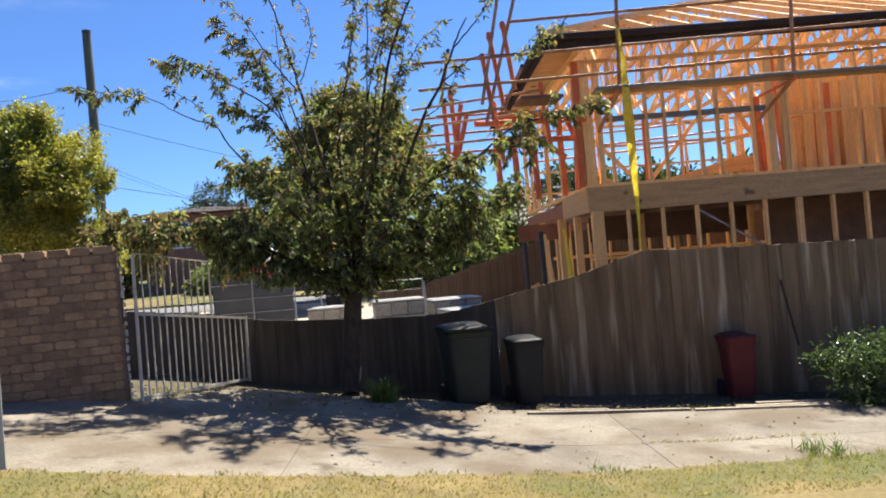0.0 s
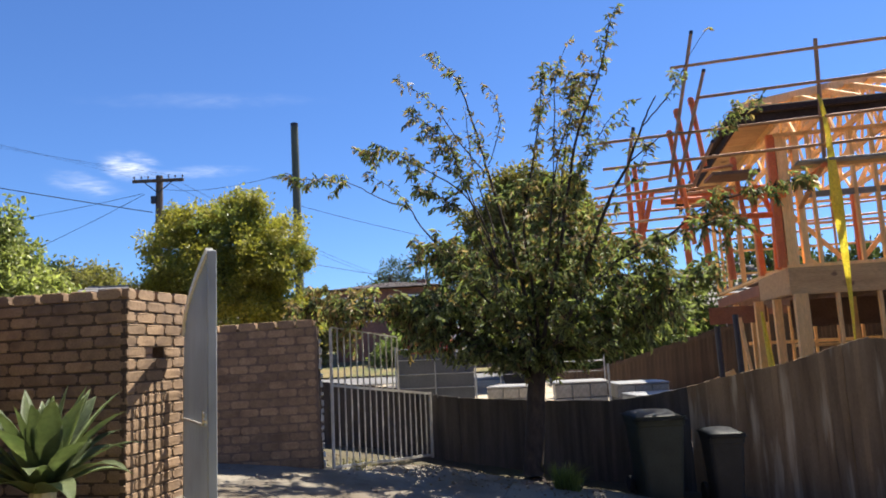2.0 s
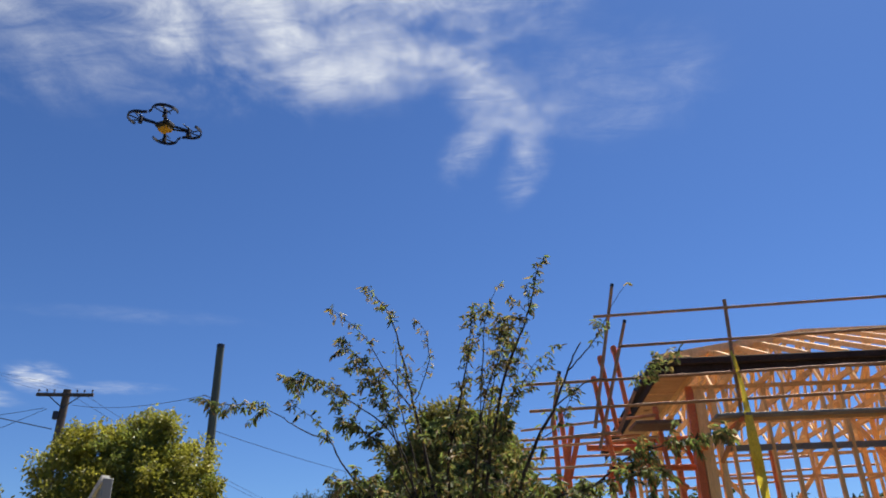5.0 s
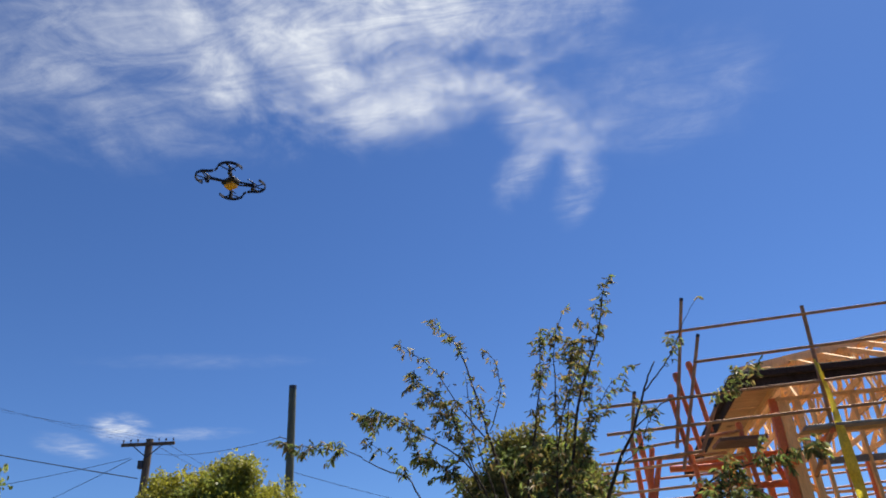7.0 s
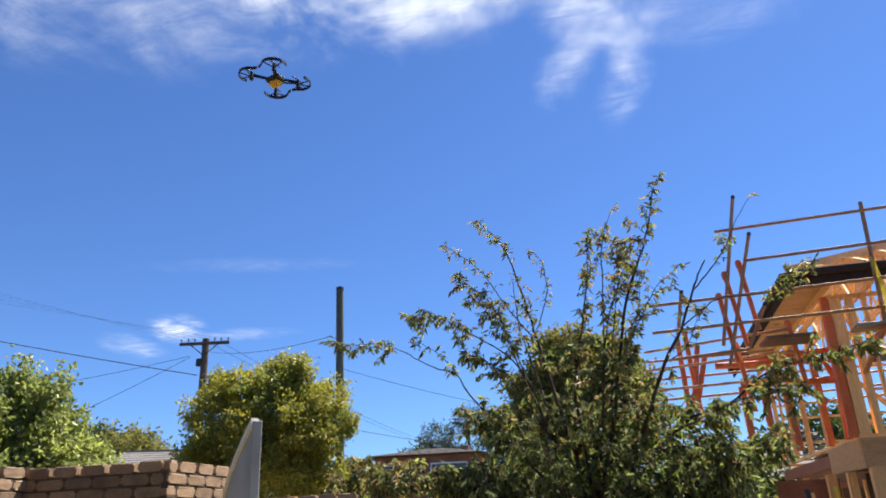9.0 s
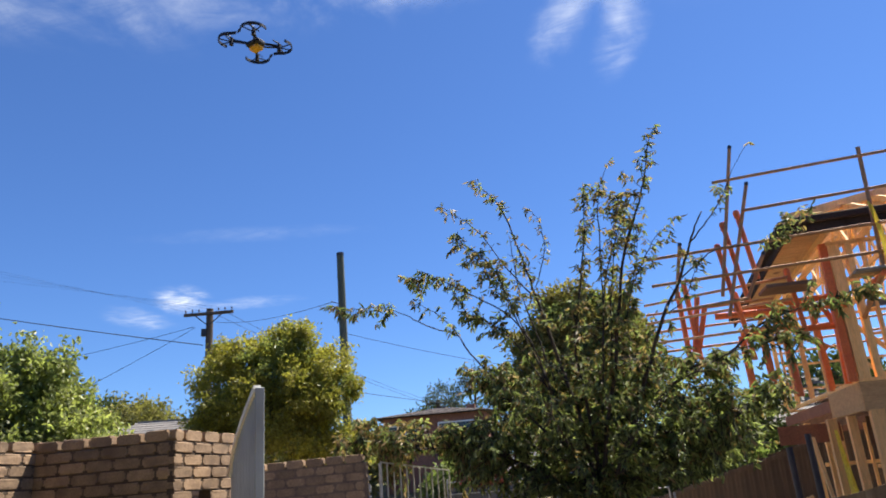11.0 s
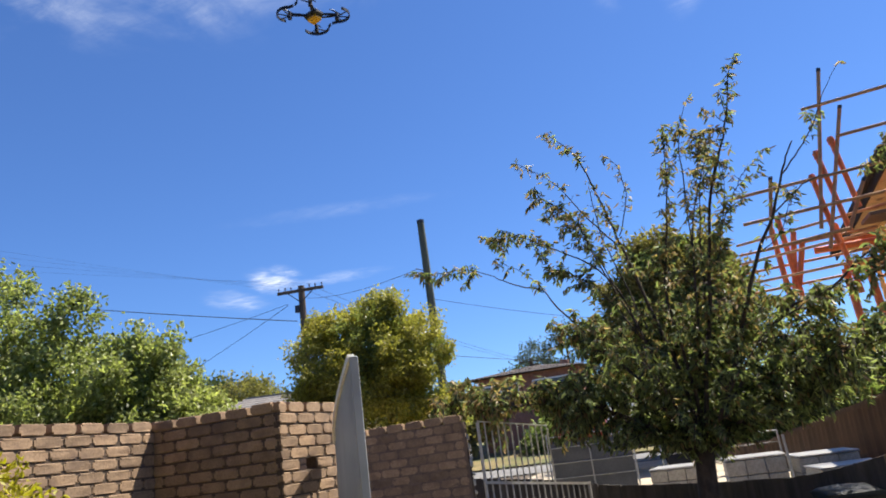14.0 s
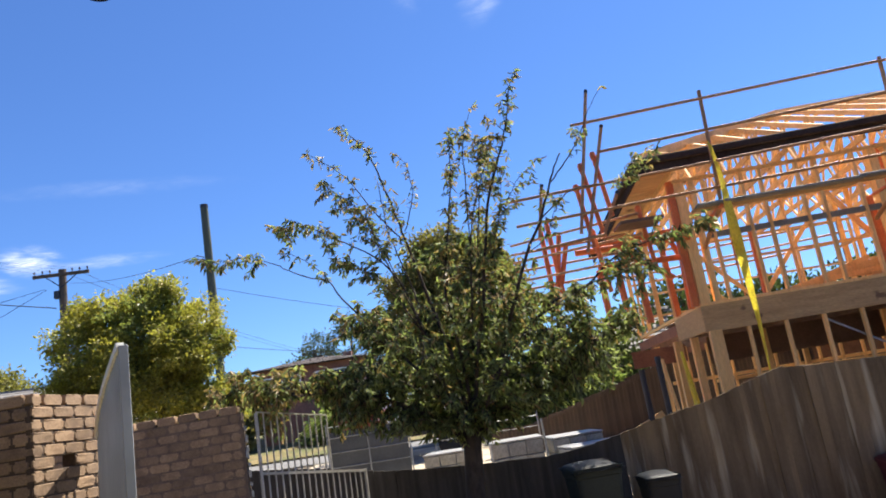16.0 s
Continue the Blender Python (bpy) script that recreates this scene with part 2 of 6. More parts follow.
    "far_render": surface("far_render", (0.60, 0.57, 0.50), (0.70, 0.67, 0.60), 0.9, 1.0, fine=10, bump=0.05),
    "far_glass": surface("far_glass", (0.03, 0.035, 0.04), (0.05, 0.055, 0.06), 0.1, 1.0, fine=5, bump=0.0),
    "truck_red": surface("truck_red", (0.24, 0.03, 0.022), (0.32, 0.05, 0.032), 0.35, 2.0, fine=20, bump=0.02),
    "truck_white": surface("truck_white", (0.70, 0.70, 0.70), (0.82, 0.82, 0.82), 0.4, 2.0, fine=20, bump=0.02),
    "drone_black": surface("drone_black", (0.006, 0.007, 0.012), (0.012, 0.013, 0.02), 0.4, 30.0, fine=200, bump=0.0),
    "drone_yellow": surface("drone_yellow", (0.62, 0.33, 0.02), (0.72, 0.40, 0.03), 0.4, 30.0, fine=200, bump=0.0),
}


# ---------------------------------------------------------------- helpers for meshes
def part(name, bm, material, parent=None, label="", smooth=False):
    """Links a bmesh as one mesh object, under a thing or a part."""
    me = bpy.data.meshes.new(name)
    bm.to_mesh(me)
    bm.free()
    me.materials.append(M[material])
    if smooth:
        me.shade_smooth()
    ob = new(name, me)
    ob.parent = parent
    if label:
        ob["label"] = label
    return ob


def empty(name, x, y, z, rz=0.0):
    ob = new(name)
    ob.empty_display_size = 0.1
    ob.matrix_world = pose(x, y, z, 0, 0, rz)
    return ob


def piece(name, mesh, m, parent):
    """An object of its own on a shared mesh."""
    ob = new(name, mesh)
    ob.parent = parent
    ob.matrix_basis = m
    return ob


def mesh_of(name, bm, material, smooth=False):
    me = bpy.data.meshes.new(name)
    bm.to_mesh(me)
    bm.free()
    me.materials.append(M[material])
    if smooth:
        me.shade_smooth()
    return me


def box(bm, cx, cy, cz, sx, sy, sz, rx=0, ry=0, rz=0, bevel=0.0):
    before = set(bm.verts)
    geom = bmesh.ops.create_cube(bm, size=1.0, matrix=pose(cx, cy, cz, rx, ry, rz) @ Matrix.Diagonal((sx, sy, sz, 1)))
    if bevel:
        edges = list({e for v in geom["verts"] for e in v.link_edges})
        bmesh.ops.bevel(bm, geom=edges, offset=bevel, segments=1, affect="EDGES")
    return bm


def rod(bm, a, b, ra, rb=None, n=8):
    """A straight tapered round bar."""
    a, b = Vector(a), Vector(b)
    d = b - a
    m = Matrix.Translation((a + b) / 2) @ d.to_track_quat("Z", "Y").to_matrix().to_4x4()
    bmesh.ops.create_cone(bm, cap_ends=True, segments=n, radius1=ra, radius2=ra if rb is None else rb, depth=d.length, matrix=m)
    return bm


def stick(bm, a, b, w, h):
    """A straight bar of rectangular section w by h, h upright."""
    a, b = Vector(a), Vector(b)
    d = b - a
    up = Vector((0, 0, 1)) if abs(d.normalized().z) < 0.98 else Vector((0, 1, 0))
    side = d.cross(up).normalized()
    top = side.cross(d).normalized()
    m = Matrix((side, d.normalized(), top)).transposed().to_4x4()
    m.translation = (a + b) / 2
    bmesh.ops.create_cube(bm, size=1.0, matrix=m @ Matrix.Diagonal((w, d.length, h, 1)))
    return bm


def smooth_line(pts, k=5):
    """Points along a Catmull-Rom curve."""
    p = [Vector(v) for v in pts]
    p = [p[0] * 2 - p[1]] + p + [p[-1] * 2 - p[-2]]
    out = []
    for i in range(1, len(p) - 2):
        for j in range(k):
            t = j / k
            a, b, c, d = p[i - 1], p[i], p[i + 1], p[i + 2]
            out.append(0.5 * ((2 * b) + (c - a) * t + (2 * a - 5 * b + 4 * c - d) * t * t + (3 * b - a - 3 * c + d) * t ** 3))
    out.append(p[-2])
    return out


def limb(verts, faces, pts, r0, r1, n=6):
    """Adds a tapered round limb along pts to lists for from_pydata."""
    start = len(verts)
    for i, p in enumerate(pts):
        d = (pts[min(i + 1, len(pts) - 1)] - pts[max(i - 1, 0)]).normalized()
        q = d.to_track_quat("Z", "Y")
        r = r0 + (r1 - r0) * i / (len(pts) - 1)
        for k in range(n):
            a = 2 * math.pi * k / n
            verts.append(p + q @ Vector((r * math.cos(a), r * math.sin(a), 0)))
    for i in range(len(pts) - 1):
        for k in range(n):
            a, b = start + i * n + k, start + i * n + (k + 1) % n
            faces.append((a, b, b + n, a + n))
    faces.append(tuple(start + (len(pts) - 1) * n + k for k in range(n)))


def data_part(name, verts, faces, material, parent=None, smooth=False):
    me = bpy.data.meshes.new(name)
    me.from_pydata([tuple(v) for v in verts], [], faces)
    me.materials.append(M[material])
    if smooth:
        me.shade_smooth()
    ob = new(name, me)
    ob.parent = parent
    return ob


def leaves(name, base, way, length, width, material, parent=None, droop=0.0, seed=0):
    """One mesh of folded pointed leaves: arrays of places and directions."""
    rng = np.random.default_rng(seed)
    n = len(base)
    way = way / np.linalg.norm(way, axis=1, keepdims=True)
    way[:, 2] -= droop
    way /= np.linalg.norm(way, axis=1, keepdims=True)
    rnd = rng.normal(size=(n, 3))
    side = np.cross(way, rnd)
    side /= np.linalg.norm(side, axis=1, keepdims=True)
    nor = np.cross(side, way)
    ln = (length * rng.uniform(0.65, 1.25, n))[:, None]
    wd = (width * rng.uniform(0.7, 1.2, n))[:, None]
    low, high = base + way * ln * 0.32, base + way * ln * 0.68 - nor * ln * 0.05
    lift = nor * wd * 0.28
    v = np.stack([base, low + side * wd * 0.5 + lift, high + side * wd * 0.40 + lift * 0.8, base + way * ln - nor * ln * 0.16,
                  high - side * wd * 0.40 + lift * 0.8, low - side * wd * 0.5 + lift], 1).reshape(-1, 3)
    i = np.arange(n)[:, None] * 6
    tris = np.concatenate([i + [0, 1, 2, 3], i + [0, 3, 4, 5]], 1).reshape(-1, 4)
    me = bpy.data.meshes.new(name)
    me.from_pydata(v.tolist(), [], tris.tolist())
    me.materials.append(M[material])
    ob = new(name, me)
    ob.parent = parent
    return ob


def clump_points(rng, lumps, n, shell=0.55):
    """Places and outward directions in a crown made of lumps (x, y, z, rx, ry, rz), denser towards their skins."""
    lumps = np.array(lumps, float)
    wt = (lumps[:, 3] * lumps[:, 4] * lumps[:, 5]) ** 0.67
    pick = rng.choice(len(lumps), n, p=wt / wt.sum())
    d = rng.normal(size=(n, 3))
    d /= np.linalg.norm(d, axis=1, keepdims=True)
    r = shell + (1 - shell) * rng.random(n) ** 0.5
    # sprays: gather the leaves round random sub-centres for an uneven outline
    bump = 1 + 0.13 * np.sin(d[:, 0] * 7 + pick) * np.sin(d[:, 1] * 6 + 2 * pick) + 0.11 * np.sin(d[:, 2] * 9 + d[:, 0] * 5)
    p = lumps[pick, :3] + d * lumps[pick, 3:] * (r * bump)[:, None]
    return p, d


def tufted(lumps, each, size, seed):
    """Small tufts over the skin of large lumps, so that a crown breaks into clumps with gaps."""
    rng = random.Random(seed)
    out = []
    for x, y, z, a, b, c in lumps:
        for _ in range(each):
            d = Vector((rng.gauss(0, 1), rng.gauss(0, 1), rng.gauss(0.25, 1))).normalized()
            k = rng.uniform(0.72, 1.02)
            s = size * rng.uniform(0.65, 1.35)
            out.append((x + d.x * a * k, y + d.y * b * k, z + d.z * c * k, s * a, s * b, s * c * 0.8))
    return out


def sprays(rng, lumps, count, each, size, shell=0.6):
    """Leaf places gathered in sprays, for uneven outlines with gaps."""
    c, d = clump_points(rng, lumps, count, shell)
    base = np.repeat(c, each, 0) + rng.normal(size=(count * each, 3)) * size
    way = np.repeat(d, each, 0) * 0.7 + rng.normal(size=(count * each, 3)) * 0.6
    return base, way


# ---------------------------------------------------------------- ground
GX = [-40, -12, -5, -3.8, -2.75, -2.0, -0.7, 0.5, 1.4, 3.4, 4.3, 8, 40]
GZ = [0.9, 0.9, 0.62, 0.56, 0.47, 0.34, 0.16, 0.01, -0.09, -0.2, -0.255, -0.4, -0.4]


def street_rise(y):
    """The rise of the land towards the street."""
    return 0.42 * min(1.0, max(0.0, (y - 16.5) / 7.0))


def ground_z(x, y):
    """The slope of the driveway, which falls to the east and levels out behind the fences."""
    z = sum(np.interp(x + o, GX, GZ) for o in (-0.5, -0.25, 0, 0.25, 0.5)) / 5
    k = min(1.0, max(0.0, (y - 9.0) / 3.0))
    k = k * k * (3 - 2 * k)
    return float(z * (1 - k) + 0.15 * k) + street_rise(y)


def near_edge(x):
    """The edge of the concrete towards the lawn."""
    return 4.97 + 0.13 * x + 0.05 * noise.noise(Vector((x * 1.7, 0, 3))) + 0.02 * noise.noise(Vector((x * 7, 0, 5)))


def far_edge(x):
    """The edge of the concrete towards the fence."""
    return float(np.interp(x, [-6, -2.7, -1.9, -1.0, 0.0, 0.6, 1.3, 2.5, 5, 9], [7.1, 7.1, 8.05, 7.9, 7.85, 7.68, 7.36, 7.2, 7.24, 7.2]))


def grid_axis(near, far, step):
    a = [near[0] + i * step for i in range(int((near[1] - near[0]) / step) + 1)]
    lo, hi = [], []
    d = step
    while a[0] - sum(lo) > -far:
        d *= 1.35
        lo.append(d)
    d = step
    while a[-1] + sum(hi) < far:
        d *= 1.35
        hi.append(d)
    left, right, c = [], [], a[0]
    for v in lo:
        c -= v
        left.append(c)
    c = a[-1]
    for v in hi:
        c += v
        right.append(c)
    return left[::-1] + a + right


def build_ground():
    xs, ys = grid_axis((-8, 10), 2500, 0.25), grid_axis((-4, 20), 2500, 0.25)
    verts, faces, nx = [], [], len(xs)
    for y in ys:
        for x in xs:
            w = 0.012 * noise.noise(Vector((x * 2.1, y * 2.1, 0)))
            verts.append((x, y, ground_z(x, y) + w))
    for j in range(len(ys) - 1):
        for i in range(nx - 1):
            a = j * nx + i
            faces.append((a, a + 1, a + nx + 1, a + nx))
    ob = data_part("ground", verts, faces, "soil", smooth=True)
    tagged(ob, "dry bare soil and litter sloping down a driveway", "ground", kind="structure")
    return ob


build_ground()


def draped(name, x0, x1, lo, hi, material, parent=None, lift=0.012, nx=14, ny=8, gap=0.0):
    """A sheet that follows the ground between two edge lines."""
    verts, faces = [], []
    for j in range(ny + 1):
        for i in range(nx + 1):
            x = x0 + gap + (x1 - x0 - 2 * gap) * i / nx
            a, b = lo(x), hi(x)
            y = a + gap + (b - a - 2 * gap) * j / ny
            verts.append((x, y, ground_z(x, y) + lift))
    n = len(verts)
    row = nx + 1
    for j in range(ny):
        for i in range(nx):
            a = j * row + i
            faces.append((a, a + 1, a + row + 1, a + row))
    rim = [i for i in range(row)] + [j * row + nx for j in range(1, ny + 1)] + [ny * row + i for i in range(nx - 1, -1, -1)] + [j * row for j in range(ny - 1, 0, -1)]
    for k in rim:
        verts.append((verts[k][0], verts[k][1], verts[k][2] - 0.10))
    for a in range(len(rim)):
        b = (a + 1) % len(rim)
        faces.append((rim[b], rim[a], n + a, n + b))
    return data_part(name, verts, faces, material, parent)


lawn = draped("lawn", -7, 9, lambda x: -3.0, lambda x: near_edge(x) + 0.02, "lawn", lift=0.039, nx=80, ny=24)
tagged(lawn, "dry yellowing lawn strip beside the concrete", "lawn", kind="structure")
pavement = empty("pavement", 0, 0, 0)
tagged(pavement, "worn pale concrete driveway slabs with stains", "pavement", kind="structure")
cuts = [-6, -3.6, -0.9, 1.9, 4.4, 6.6, 9]
for a, b in zip(cuts[:-1], cuts[1:]):
    mid = lambda x: 0.635 * near_edge(x) + 0.365 * far_edge(x)
    draped("slab", a, b, near_edge, mid, "concrete", pavement, lift=0.035, gap=0.0025)
    draped("slab", a, b, mid, far_edge, "concrete", pavement, lift=0.035, gap=0.0025)

# unseen dark wall added behind the viewer to hold back the sky's fill light
bm = bmesh.new()
box(bm, 1.0, -3.6, 3.2, 26.0, 0.25, 6.4)
tagged(part("wall_behind", bm, "blocker_dark"), "unseen dark wall added behind the lawn to cut fill light", "wall", kind="structure")
# ---------------------------------------------------------------- brick walls
def brick_mesh(seed, w=0.230, d=0.11, h=0.0785):
    rng = random.Random(seed)
    bm = bmesh.new()
    box(bm, 0, 0, 0, w, d, h)
    bmesh.ops.bevel(bm, geom=[e for e in bm.edges if abs((e.verts[0].co - e.verts[1].co).y) > d * 0.9], offset=0.016, segments=2, affect="EDGES")
    bmesh.ops.bevel(bm, geom=[e for e in bm.edges if abs((e.verts[0].co - e.verts[1].co).y) < d * 0.1], offset=0.004, segments=1, affect="EDGES")
    for v in bm.verts:
        v.co += Vector([rng.uniform(-0.002, 0.002) for _ in range(3)])
        if abs(v.co.x) > w * 0.4:
            v.co.z *= 1 - 0.12 * rng.random()
    return mesh_of("brick", bm, "brick")


BRICKS = [brick_mesh(i) for i in range(5)]
HALF_BRICKS = [brick_mesh(10 + i, w=0.110) for i in range(3)]
PITCH, COURSE = 0.24, 0.0865


def brick_wall(name, p0, p1, z_top, courses, label, holes=(), shift=0, deep=0.097, joint="raked_mortar", squeeze=1.0, open_joint=0.885):
    """A one-brick wall from p0 to p1, with the upper course laid with open joints; deep is the mortar's thickness."""
    p0, p1 = Vector((*p0, 0)), Vector((*p1, 0))
    d = p1 - p0
    ang = math.degrees(math.atan2(d.y, d.x))
    root = empty(name, p0.x, p0.y, z_top - courses * COURSE, ang)
    tagged(root, label, "wall", kind="structure")
    rng = random.Random(name)
    length = d.length
    bm = bmesh.new()
    low = courses * COURSE
    top = low - COURSE + 0.004
    if holes:
        c, k = holes[0]
        z1, x0, x1 = low - COURSE * c, PITCH * k, PITCH * (k + 1)
        box(bm, length / 2, 0, (z1 + top) / 2, length - 0.03, deep, top - z1)
        box(bm, length / 2, 0, (z1 - COURSE - 0.3) / 2, length - 0.03, deep, z1 - COURSE + 0.3)
        box(bm, (0.015 + x0) / 2, 0, z1 - COURSE / 2, x0 - 0.015, deep, COURSE)
        box(bm, (x1 + length - 0.015) / 2, 0, z1 - COURSE / 2, length - 0.015 - x1, deep, COURSE)
    else:
        box(bm, length / 2, 0, (top - 0.3) / 2, length - 0.03, deep, top + 0.3)
    part("mortar", bm, joint, root)
    step = PITCH * squeeze
    for c in range(courses):
        z = low - COURSE * (c + 0.5)
        half = (c + shift) % 2
        x = 0.0
        k = 0
        while x < length - 0.05:
            if (half and k == 0) or length - x < step * 0.75:
                mesh, w = rng.choice(HALF_BRICKS), step / 2
            else:
                mesh, w = rng.choice(BRICKS), step
            if (c, k) not in holes:
                m = pose(x + w / 2 + rng.uniform(-0.004, 0.004), rng.uniform(-0.0015, 0.0015), z + rng.uniform(-0.003, 0.003),
                         rng.uniform(-0.3, 0.3), rng.choice((0, 180)) + rng.uniform(-0.7, 0.7), rng.uniform(-0.4, 0.4))
                if c == 0:
                    m = m @ Matrix.Diagonal((open_joint, 1, 1.04, 1))
                if squeeze != 1.0:
                    m = m @ Matrix.Diagonal((squeeze, 1, 1, 1))
                piece("brick", mesh, m, root)
            x += w
            k += 1
    return root


brick_wall("wall_west", (-4.545, 1.58), (-4.545, 4.76), 2.165, 19, "sunlit brown brick garden wall with open top joints")
brick_wall("wall_north", (-4.52, 4.755), (-3.29, 4.755), 2.16, 21, "shaded brown brick garden wall with open top joints")
brick_wall("wall_return", (-3.345, 4.70), (-3.345, 5.66), 2.16, 21, "sunlit brown brick end wall with one missing brick", holes=((5, 1),), shift=1)
back = brick_wall("wall_back", (-5.10, 6.72), (-2.70, 7.06), 1.93, 19, "shaded low brown brick boundary wall beside the gate", deep=0.105, joint="mortar", squeeze=0.83, open_joint=0.95)
back.matrix_world = back.matrix_world @ pose(0, 0, 0.015, 0, -1.0, 0)
wall_rng = random.Random(41)
for k in range(16):
    # rough pale mortar left on the free end of the wall
    bm = bmesh.new()
    box(bm, 2.424 + 0.004, wall_rng.uniform(-0.03, 0.02), 0.10 + COURSE * k + wall_rng.uniform(-0.02, 0.02), 0.016, wall_rng.uniform(0.04, 0.085), wall_rng.uniform(0.03, 0.075), rx=wall_rng.uniform(-20, 20), bevel=0.004)
    part("mortar_patch", bm, "plaster", back, "pale rough mortar patch")


# ---------------------------------------------------------------- arched gate leaf
def steel_gate():
    a, b = Vector((-3.19, 5.32)), Vector((-2.555, 4.57))
    d = b - a
    L = d.length
    root = empty("arched_gate", a.x, a.y, 0.5, math.degrees(math.atan2(d.y, d.x)))
    tagged(root, "open grey painted steel bar gate leaf with arched top", "gate")
    hinge_z, tip_z = 1.42, 1.86
    prof = [(L * t, hinge_z - 0.1 + (tip_z - hinge_z + 0.1) * t ** 0.55) for t in [i / 14 for i in range(15)]]
    n = 17
    for i in range(n):
        x = L * (i + 0.5) / n
        top = float(np.interp(x, [q[0] for q in prof], [q[1] for q in prof]))
        bm = bmesh.new()
        box(bm, x, 0, (top + 0.06) / 2, 0.016, 0.030, top - 0.06)
        part("bar", bm, "gate_paint", root)
    # the rim's cream colour carries the sunlight that its near face lacks
    bm = bmesh.new()
    for (x0, z0), (x1, z1) in zip(prof[:-1], prof[1:]):
        stick(bm, (x0, -0.004, z0 - 0.004), (x1, -0.004, z1 - 0.004), 0.05, 0.05)
    part("arched_rim", bm, "sunlit_edge", root, "pale worn edge strip with sunlight put into its colour")
    bm = bmesh.new()
    box(bm, L + 0.012, 0.01, 0.93, 0.03, 0.06, 1.86, bevel=0.004)
    part("meeting_stile", bm, "gate_paint", root)
    bm = bmesh.new()
    box(bm, -0.014, 0.01, 0.56, 0.03, 0.05, 1.04, bevel=0.004)
    part("hinge_stile", bm, "gate_paint", root)
    bm = bmesh.new()
    box(bm, L / 2 - 0.05, -0.012, 0.66, L - 0.1, 0.02, 0.018, bevel=0.003)
    part("rail", bm, "white_bar", root, "pale horizontal rail")
    latch = bmesh.new()
    rod(latch, (L - 0.10, -0.03, 0.66), (L - 0.10, -0.03, 0.76), 0.008)
    rod(latch, (L - 0.12, -0.03, 0.70), (L + 0.02, -0.03, 0.69), 0.008)
    box(latch, L - 0.10, -0.018, 0.70, 0.05, 0.02, 0.09, bevel=0.003)
    part("latch", latch, "chrome", root, "shiny metal latch")
    for z in (0.25, 0.95):
        bm = bmesh.new()
        rod(bm, (-0.035, 0.02, z - 0.05), (-0.035, 0.02, z + 0.05), 0.014)
        part("hinge", bm, "black_steel", root)
    bm = bmesh.new()
    box(bm, L / 2, 0, 0.05, L, 0.035, 0.035, bevel=0.003)
    part("bottom_rail", bm, "gate_paint", root)


steel_gate()


# ---------------------------------------------------------------- barred gate beside the back wall
def bar_gate():
    a, b = Vector((-2.62, 7.10, 0.46)), Vector((-1.93, 8.55, 0.36))
    root = empty("bar_gate", a.x, a.y, a.z)
    tagged(root, "open white painted steel bar gate with peeling paint", "gate")
    d = b - a
    n = 17
    for name, za, zb in (("bottom_rail", 0.03, 0.03), ("middle_rail", 0.84, 0.74)):
        bm = bmesh.new()
        stick(bm, (0, 0, za), (d.x, d.y, d.z + zb), 0.022, 0.026)
        part(name, bm, "white_bar", root)
    bm = bmesh.new()
    rod(bm, (0, 0, -0.05), (0, 0, 1.42), 0.018)
    part("hinge_post", bm, "white_bar", root)
    bm = bmesh.new()
    rod(bm, (d.x, d.y, d.z), (d.x, d.y, d.z + 0.76), 0.018)
    part("end_post", bm, "white_bar", root)
    pts = []
    for i in range(1, n):
        t = i / n
        p = d * t
        top = 0.84 - 0.10 * t if t > 0.66 else 1.42 - 0.06 * t
        bm = bmesh.new()
        rod(bm, (p.x, p.y, p.z + 0.03), (p.x, p.y, p.z + top), 0.0085, n=6)
        part("bar", bm, "white_bar", root)
        if t <= 0.66:
            pts.append((p.x, p.y, p.z + top))
    bm = bmesh.new()
    stick(bm, (0, 0, 1.43), pts[-1], 0.012, 0.014)
    part("upper_rail", bm, "white_bar", root)


bar_gate()


# ---------------------------------------------------------------- paling fence
def fence_y(x):
    return 8.70 - 0.079 * (x + 2.05)


FENCE_X = [-3.6, -2.6, -1.75, -1.0, 0.0, 0.35, 0.79, 1.31, 1.97, 2.76, 3.6, 5.4, 9.5]
FENCE_Z = [1.30, 1.20, 1.05, 0.99, 0.95, 0.96, 1.03, 1.15, 1.28, 1.51, 1.47, 1.43, 1.43]


